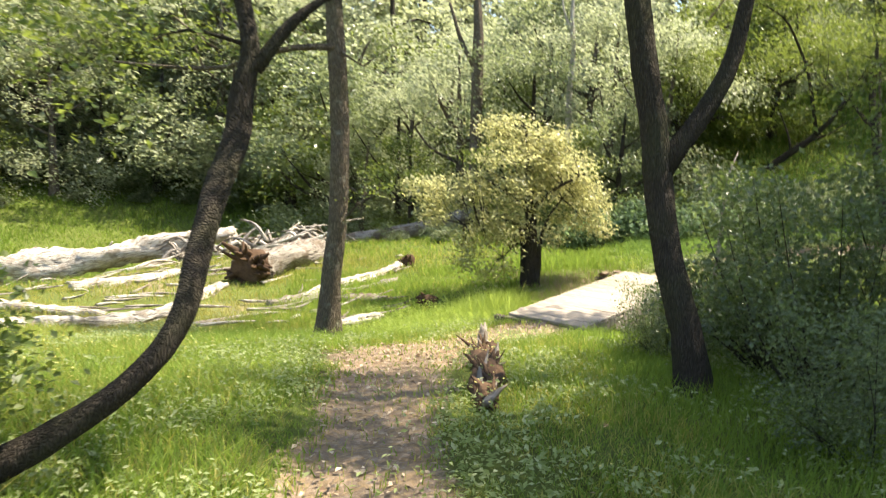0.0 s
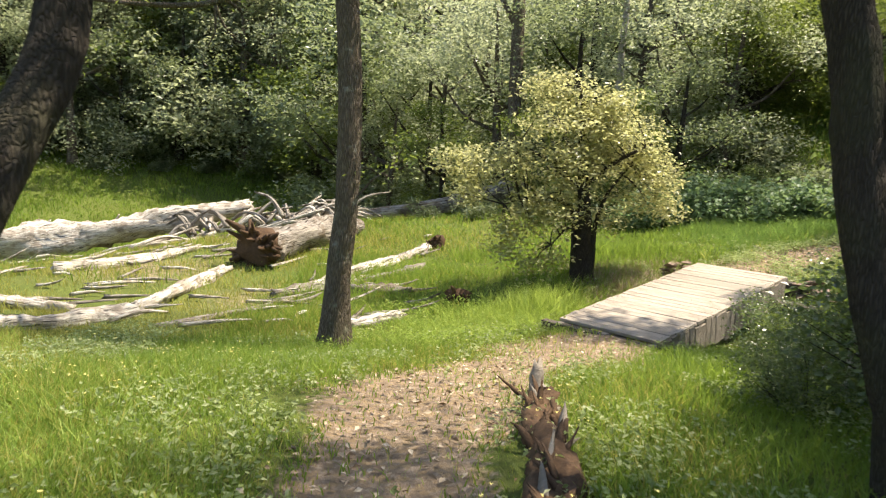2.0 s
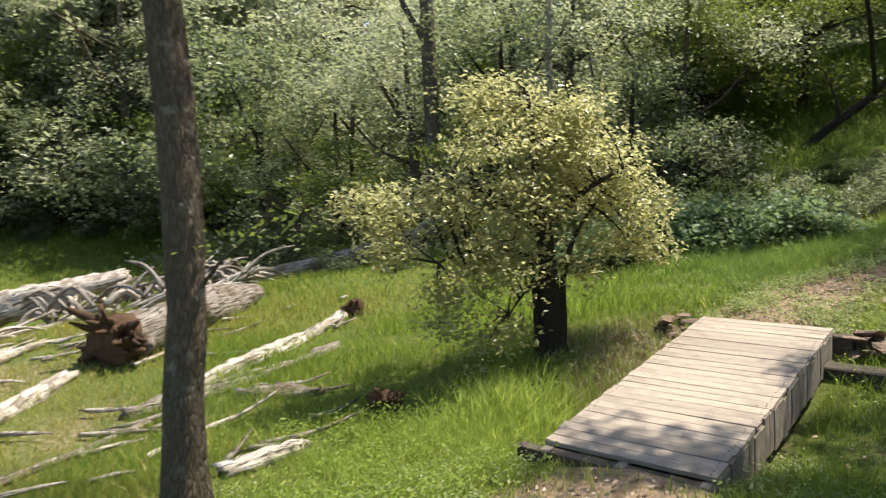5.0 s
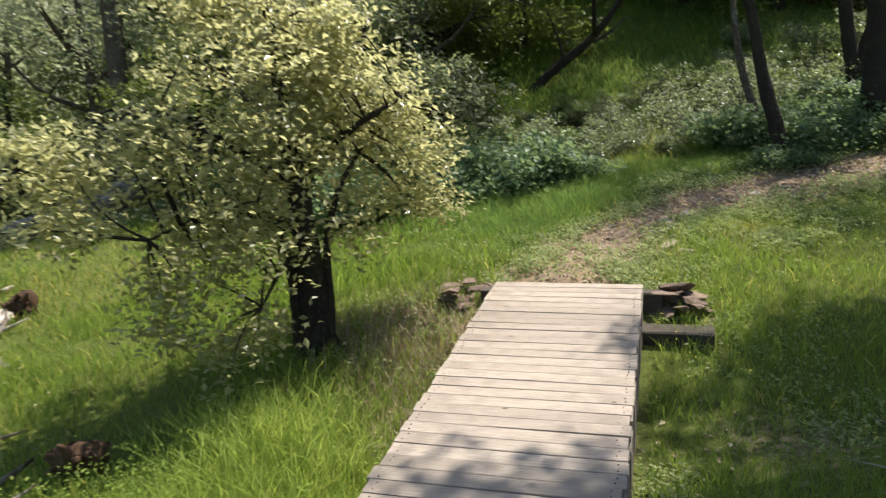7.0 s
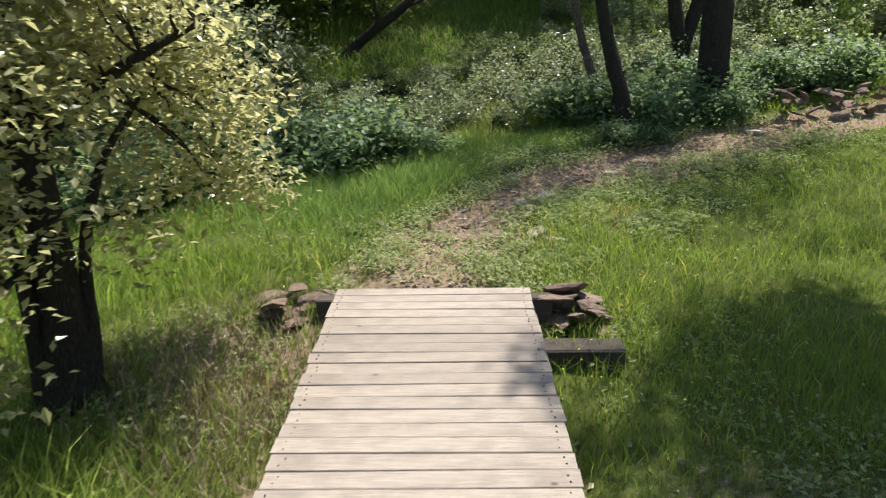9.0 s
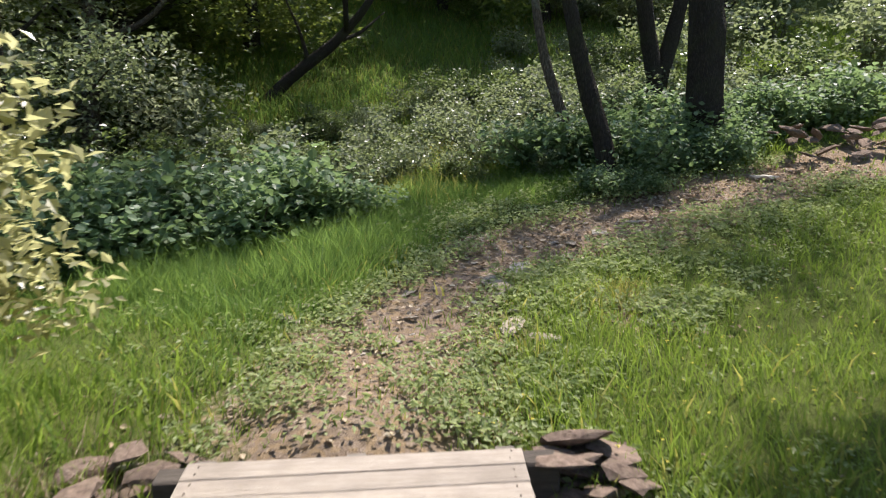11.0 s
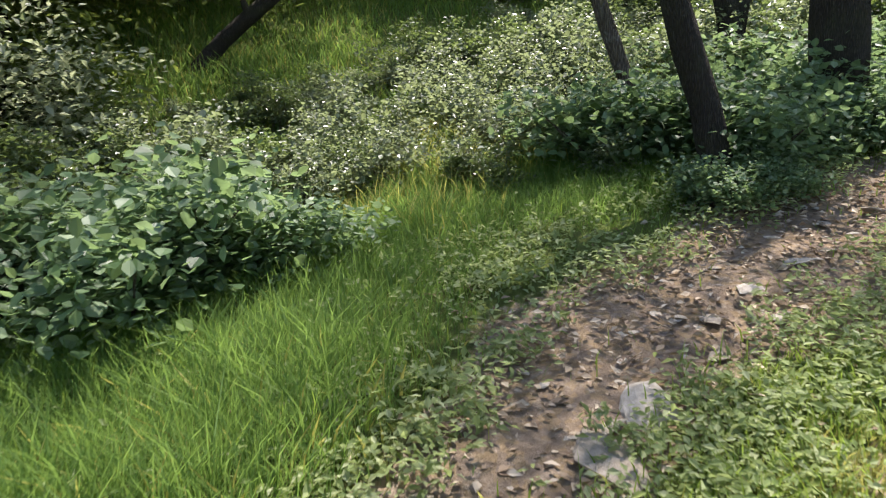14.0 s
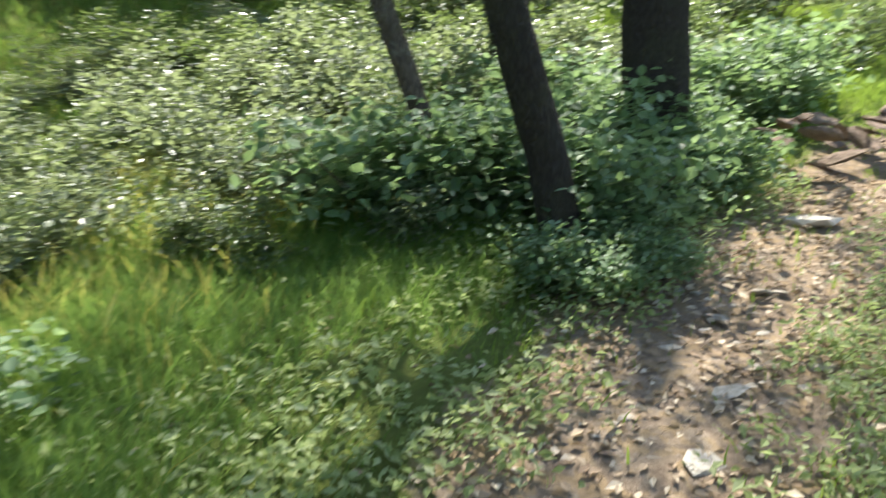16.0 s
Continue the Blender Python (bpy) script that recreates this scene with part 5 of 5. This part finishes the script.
grass("grass", "fine deep green grass below the bank shrubs", 95000, (5, 16.3, 12, 21.5), (0.16, 0.36), (0.002, 0.0042), M_GRASS_DEEP, 14, lambda x, y: off_trail(x, y) * soft(trail_distance(x, y), 0.9, 1.8))
grass("grass", "yellowing grass patches in the meadow", 40000, (-22, 12, 8, 34), (0.12, 0.32), (0.006, 0.012), M_GRASS_DRY, 5, lambda x, y: off_trail(x, y) * (0.15 + 0.75 * (wobble(x * 0.5 + 1, y * 0.4) > 0.1)))
grass("grass", "sunlit grass under the open bank trees", 26000, (12.5, 14.0, 24, 21), (0.15, 0.4), (0.006, 0.012), M_GRASS, 20, off_trail)
grass("grass", "sunlit grass on the slope behind the bank shrubs", 50000, (8.5, 19.5, 20, 31), (0.15, 0.4), (0.006, 0.012), M_GRASS_DEEP, 17, lambda x, y: 0.7 + 0.3 * (wobble(x * 0.7, y * 0.7) > 0))
grass("grass", "yellowing grass on the slope behind the bank shrubs", 11000, (8.5, 19.5, 20, 31), (0.15, 0.4), (0.006, 0.011), M_GRASS_DRY, 19, lambda x, y: 0.35 + 0.5 * (wobble(x * 0.7, y * 0.7) > 0))
grass("grass", "tall green grass beside the stony trail", 9000, (4.4, 16.4, 9.5, 19.6), (0.3, 0.55), (0.003, 0.005), M_GRASS_DEEP, 18, lambda x, y: off_trail(x, y) * soft(trail_distance(x, y), 1.3, 2.2) * (0.3 + 0.7 * (wobble(x * 1.6, y * 1.6) > 0)))
grass("grass", "green grass on the slope beside the far trail", 45000, (9, 9.5, 17, 17.8), (0.10, 0.26), (0.003, 0.006), M_GRASS, 15, off_trail)
# Blade colour carries the sunlit strip beside the bridge.
grass("tall_grass", "tall grass tuft beside the bridge, sunlight put into its colour", 5200, (0.0, 12.8, 2.2, 15.4), (0.35, 0.6), (0.004, 0.007), M_GRASS_LIT, 6, lambda x, y: np.exp(-((x - 1.1) ** 2 / 0.4 + (y - 14.2) ** 2 / 0.5)))

r = np.random.default_rng(9)
n = 85000
x, y = r.uniform(-2, 13, n), r.uniform(2, 19, n)
k = r.uniform(size=n) < (0.05 + 0.9 * bare(x, y)) * np.where(y < 13.5, 0.28, np.where(x < 6.9, 0.3, 1.0))
x, y = x[k], y[k]
d = off_trail(x, y) > 0
x, y = x[d], y[d]
v, f = leaves(np.stack([x, y, ground_z(x, y) - 0.035 * bare(x, y) + 0.012], 1), 0.055, r, flat=0.93)
me = mesh_from("leaf_litter", v, f, False)
me.materials.append(M_LITTER)
tagged(new("leaf_litter", me), "dry brown fallen leaves on the trail", "leaf litter", kind="stuff")


def weeds(name, label, n, box, size, mat, seed, keep, high):
    """Low broad-leaved weeds: small whorls of leaves."""
    r = np.random.default_rng(seed)
    x, y = r.uniform(box[0], box[2], n), r.uniform(box[1], box[3], n)
    k = r.uniform(size=n) < keep(x, y)
    x, y = x[k], y[k]
    p = np.repeat(np.stack([x, y, ground_z(x, y) - 0.02], 1), 9, 0)
    p += r.normal(0, 0.05, p.shape) * [1, 1, 0] + r.uniform(0, high, (len(p), 1)) * [0, 0, 1]
    v, f = leaves(p, size, r, flat=0.6, aspect=0.5)
    me = mesh_from(name, v, f, False)
    me.materials.append(mat)
    return tagged(new(name, me), label, "weeds", kind="stuff")


weeds("trail_weeds", "low leafy weeds along the trail past the bridge", 8500, (4.2, 14.2, 12.5, 19), 0.05, M_WEED, 31, lambda x, y: np.where(off_trail(x, y) > 0, np.clip(1.5 - 0.55 * trail_distance(x, y), 0.1, 1) * (0.25 + 0.75 * (wobble(x * 2.2, y * 2.2) > -0.1)) * soft(trail_distance(x, y), 0.2, 0.9) * (1 - 0.85 * np.exp(-((x - 6.0) ** 2 + (y - 16.2) ** 2) / 0.9)), 0), 0.13)
weeds("trail_weeds", "low leafy weeds in the grass beside the trail", 7000, (-5, 2.5, 3.5, 13), 0.045, M_WEED, 32, lambda x, y: off_trail(x, y) * (wobble(x * 1.5, y * 1.3) > -0.1), 0.16)
# Weeds in the same sun-brightened colour.
weeds("bright_weeds", "leafy weeds before the bridge in a sun-brightened colour", 1100, (-2.2, 11.6, 1.9, 14.6), 0.042, M_GRASS_LIT, 34, lambda x, y: 0.8 * off_trail(x, y) * (wobble(x * 1.3 + 1, y * 1.1) > -0.35), 0.26)
weeds("trail_weeds", "pale low weeds creeping over the trail", 3600, (5.2, 14.9, 8.6, 17.3), 0.05, M_WEED, 35, lambda x, y: 0.75 * (off_trail(x, y) >= 0.1) * (wobble(x * 2.4 + 1, y * 2.2) > 0.05) * (1 - 0.9 * np.exp(-((x - 6.0) ** 2 + (y - 16.25) ** 2) / 0.8)), 0.10)
weeds("shade_weeds", "low leafy weeds under the bridge edge", 4000, (1.5, 11, 7, 16.5), 0.05, M_WEED, 33, lambda x, y: 0.5 * (off_trail(x, y) > 0) * (wobble(x * 1.5, y * 1.3) > 0), 0.10)

# dead stick on the bank, and a pale dead branch standing in the bushes
log("dead_stick", "dark dead stick with a pale broken top edge", [(7.75, 20.75, gz(7.75, 20.75) + 0.40, 0.03), (8.05, 20.65, gz(8.05, 20.65) + 0.44, 0.036), (8.35, 20.55, gz(8.35, 20.55) + 0.42, 0.03), (8.5, 20.5, gz(8.5, 20.5) - 0.02, 0.022)], M_LOG_GREY, 0.14, 8, 14, 401, group="")
log("dead_branch", "pale forked dead branch standing in a bush", [(3.42, 9.1, gz(3.42, 9.1) - 0.05, 0.03), (3.44, 9.05, 0.4, 0.026), (3.46, 9.02, 1.1, 0.022), (3.40, 9.02, 1.32, 0.018), (3.57, 9.08, 1.72, 0.008)], M_LOG_WHITE, 0.12, 7, 16, 402,
    [[(3.42, 9.02, 1.28, 0.014), (3.28, 9.03, 1.34, 0.012), (3.10, 9.03, 1.28, 0.006)], [(3.45, 9.02, 1.15, 0.014), (3.52, 9.0, 1.25, 0.01), (3.60, 9.0, 1.2, 0.006)]], group="")
for x, y in ((4.2, 11.0), (4.9, 11.3), (3.9, 10.6)):
    log("dead_branch", "thin pale dead twig arching over shaded grass", [(x, y, gz(x, y) - 0.02, 0.009), (x - 0.25, y + 0.1, gz(x, y) + 0.3, 0.007), (x - 0.6, y + 0.15, gz(x, y) + 0.42, 0.003)], M_LOG_WHITE, 0.1, 5, 10, 410, group="thin dead twigs")


def flowers(name, label, n, box, colour, seed, keep, size):
    """Tiny open flowers over the grass."""
    r = np.random.default_rng(seed)
    m = Nodes(name)
    m.finish(m.ramp(m.add("NewGeometry").outputs["Random Per Island"], [(0, tuple(0.7 * c for c in colour)), (1, colour)]), 0.6)
    x, y = r.uniform(box[0], box[2], n), r.uniform(box[1], box[3], n)
    k = r.uniform(size=n) < keep(x, y)
    x, y = x[k], y[k]
    p = np.repeat(np.stack([x, y, ground_z(x, y) + r.uniform(0.12, 0.26, len(x))], 1), 5, 0)
    v, f = leaves(p, size, r, flat=0.8, aspect=0.7)
    me = mesh_from(name, v, f, False)
    me.materials.append(m.mat)
    return tagged(new(name, me), label, "flowers", kind="stuff")


flowers("yellow_flowers", "tiny yellow wildflowers in shaded grass", 260, (4.5, 10.2, 9, 15), (0.75, 0.62, 0.08), 51, off_trail, 0.014)
flowers("yellow_flowers", "tiny yellow wildflowers in the meadow grass", 900, (-6, 3.5, 1, 11), (0.78, 0.68, 0.22), 52, lambda x, y: off_trail(x, y) * (wobble(x * 0.9, y * 0.9) > 0.1), 0.013)
grass("dry_stalks", "tan dry grass stalks beside the bridge", 20000, (1.6, 13.6, 4.4, 16.8), (0.12, 0.32), (0.002, 0.004), M_LITTER, 61, lambda x, y: off_trail(x, y) * np.exp(-((x - 3.0) ** 2 + (y - 15.3) ** 2) / 1.4))
grass("dry_stalks", "tan dry grass between the fallen logs", 42000, (-16, 12.5, -1, 28), (0.10, 0.30), (0.004, 0.008), M_GRASS_DRY, 62, lambda x, y: 0.9 * (wobble(x * 0.7, y * 0.5 + 2) > -0.2))
# Dry grass whose straw colour also paints the sunlit band.
grass("dry_grass", "dry grass band behind the rotting logs, sunlight put into its straw colour", 16000, (-6, 17.0, 2.0, 23.5), (0.12, 0.30), (0.005, 0.009), M_GRASS_DRY, 67, lambda x, y: np.exp(-((x + 2.0) ** 2 / 7.0 + (y - 21.0) ** 2 / 2.2)))
grass("dry_tuft", "pale dry grass tuft over a bare hollow", 5000, (6.9, 14.8, 8.6, 16.4), (0.08, 0.24), (0.002, 0.004), M_GRASS_DRY, 63, lambda x, y: np.exp(-((x - 7.75) ** 2 / 0.2 + (y - 15.65) ** 2 / 0.1)))
stone(5.65, 17.15, 0.42, STONES, "grey rough stone at the edge of a sandy patch", "", kind=2)
stone(6.75, 15.62, 0.40, STONES, "grey rough stone at the edge of a sandy patch", "", kind=2)
stone(7.6, 15.2, 0.3, PALE, "pale stone in a bare hollow", "", kind=3)
stone(8.1, 15.2, 0.24, STONES, "grey stone in a bare hollow", "", kind=1)
grass("grass", "sunny green grass over the far meadow", 50000, (-32, 28, -4, 47), (0.2, 0.45), (0.012, 0.022), M_GRASS, 64, lambda x, y: 1.0 + 0 * x)
# The sunny patch before the bridge is painted through lighter blades.
grass("grass", "grass before the bridge in a sun-brightened colour", 30000, (-1.6, 11.5, 1.9, 14.4), (0.16, 0.36), (0.003, 0.005), M_GRASS_LIT, 65, lambda x, y: off_trail(x, y) * (0.3 + 0.7 * (wobble(x * 1.2, y * 1.2) > -0.2)))
# Pale blades make up for light missing in the gaps between bushes.
grass("grass", "pale dry grass added to brighten gaps in the undergrowth", 5000, (8.2, 18.2, 11.6, 21.6), (0.2, 0.5), (0.003, 0.006), M_GRASS_DRY, 66, lambda x, y: 0.25 + 0.75 * soft(y + 0.35 * x, 22.0, 23.2))


# the plan above is drawn a little large: bring the whole place to true size
for ob in list(scene.objects):
    if ob.parent is None and ob.type in ("MESH", "EMPTY"):
        ob.matrix_basis = Matrix.Scale(TRUE_SIZE, 4) @ ob.matrix_basis
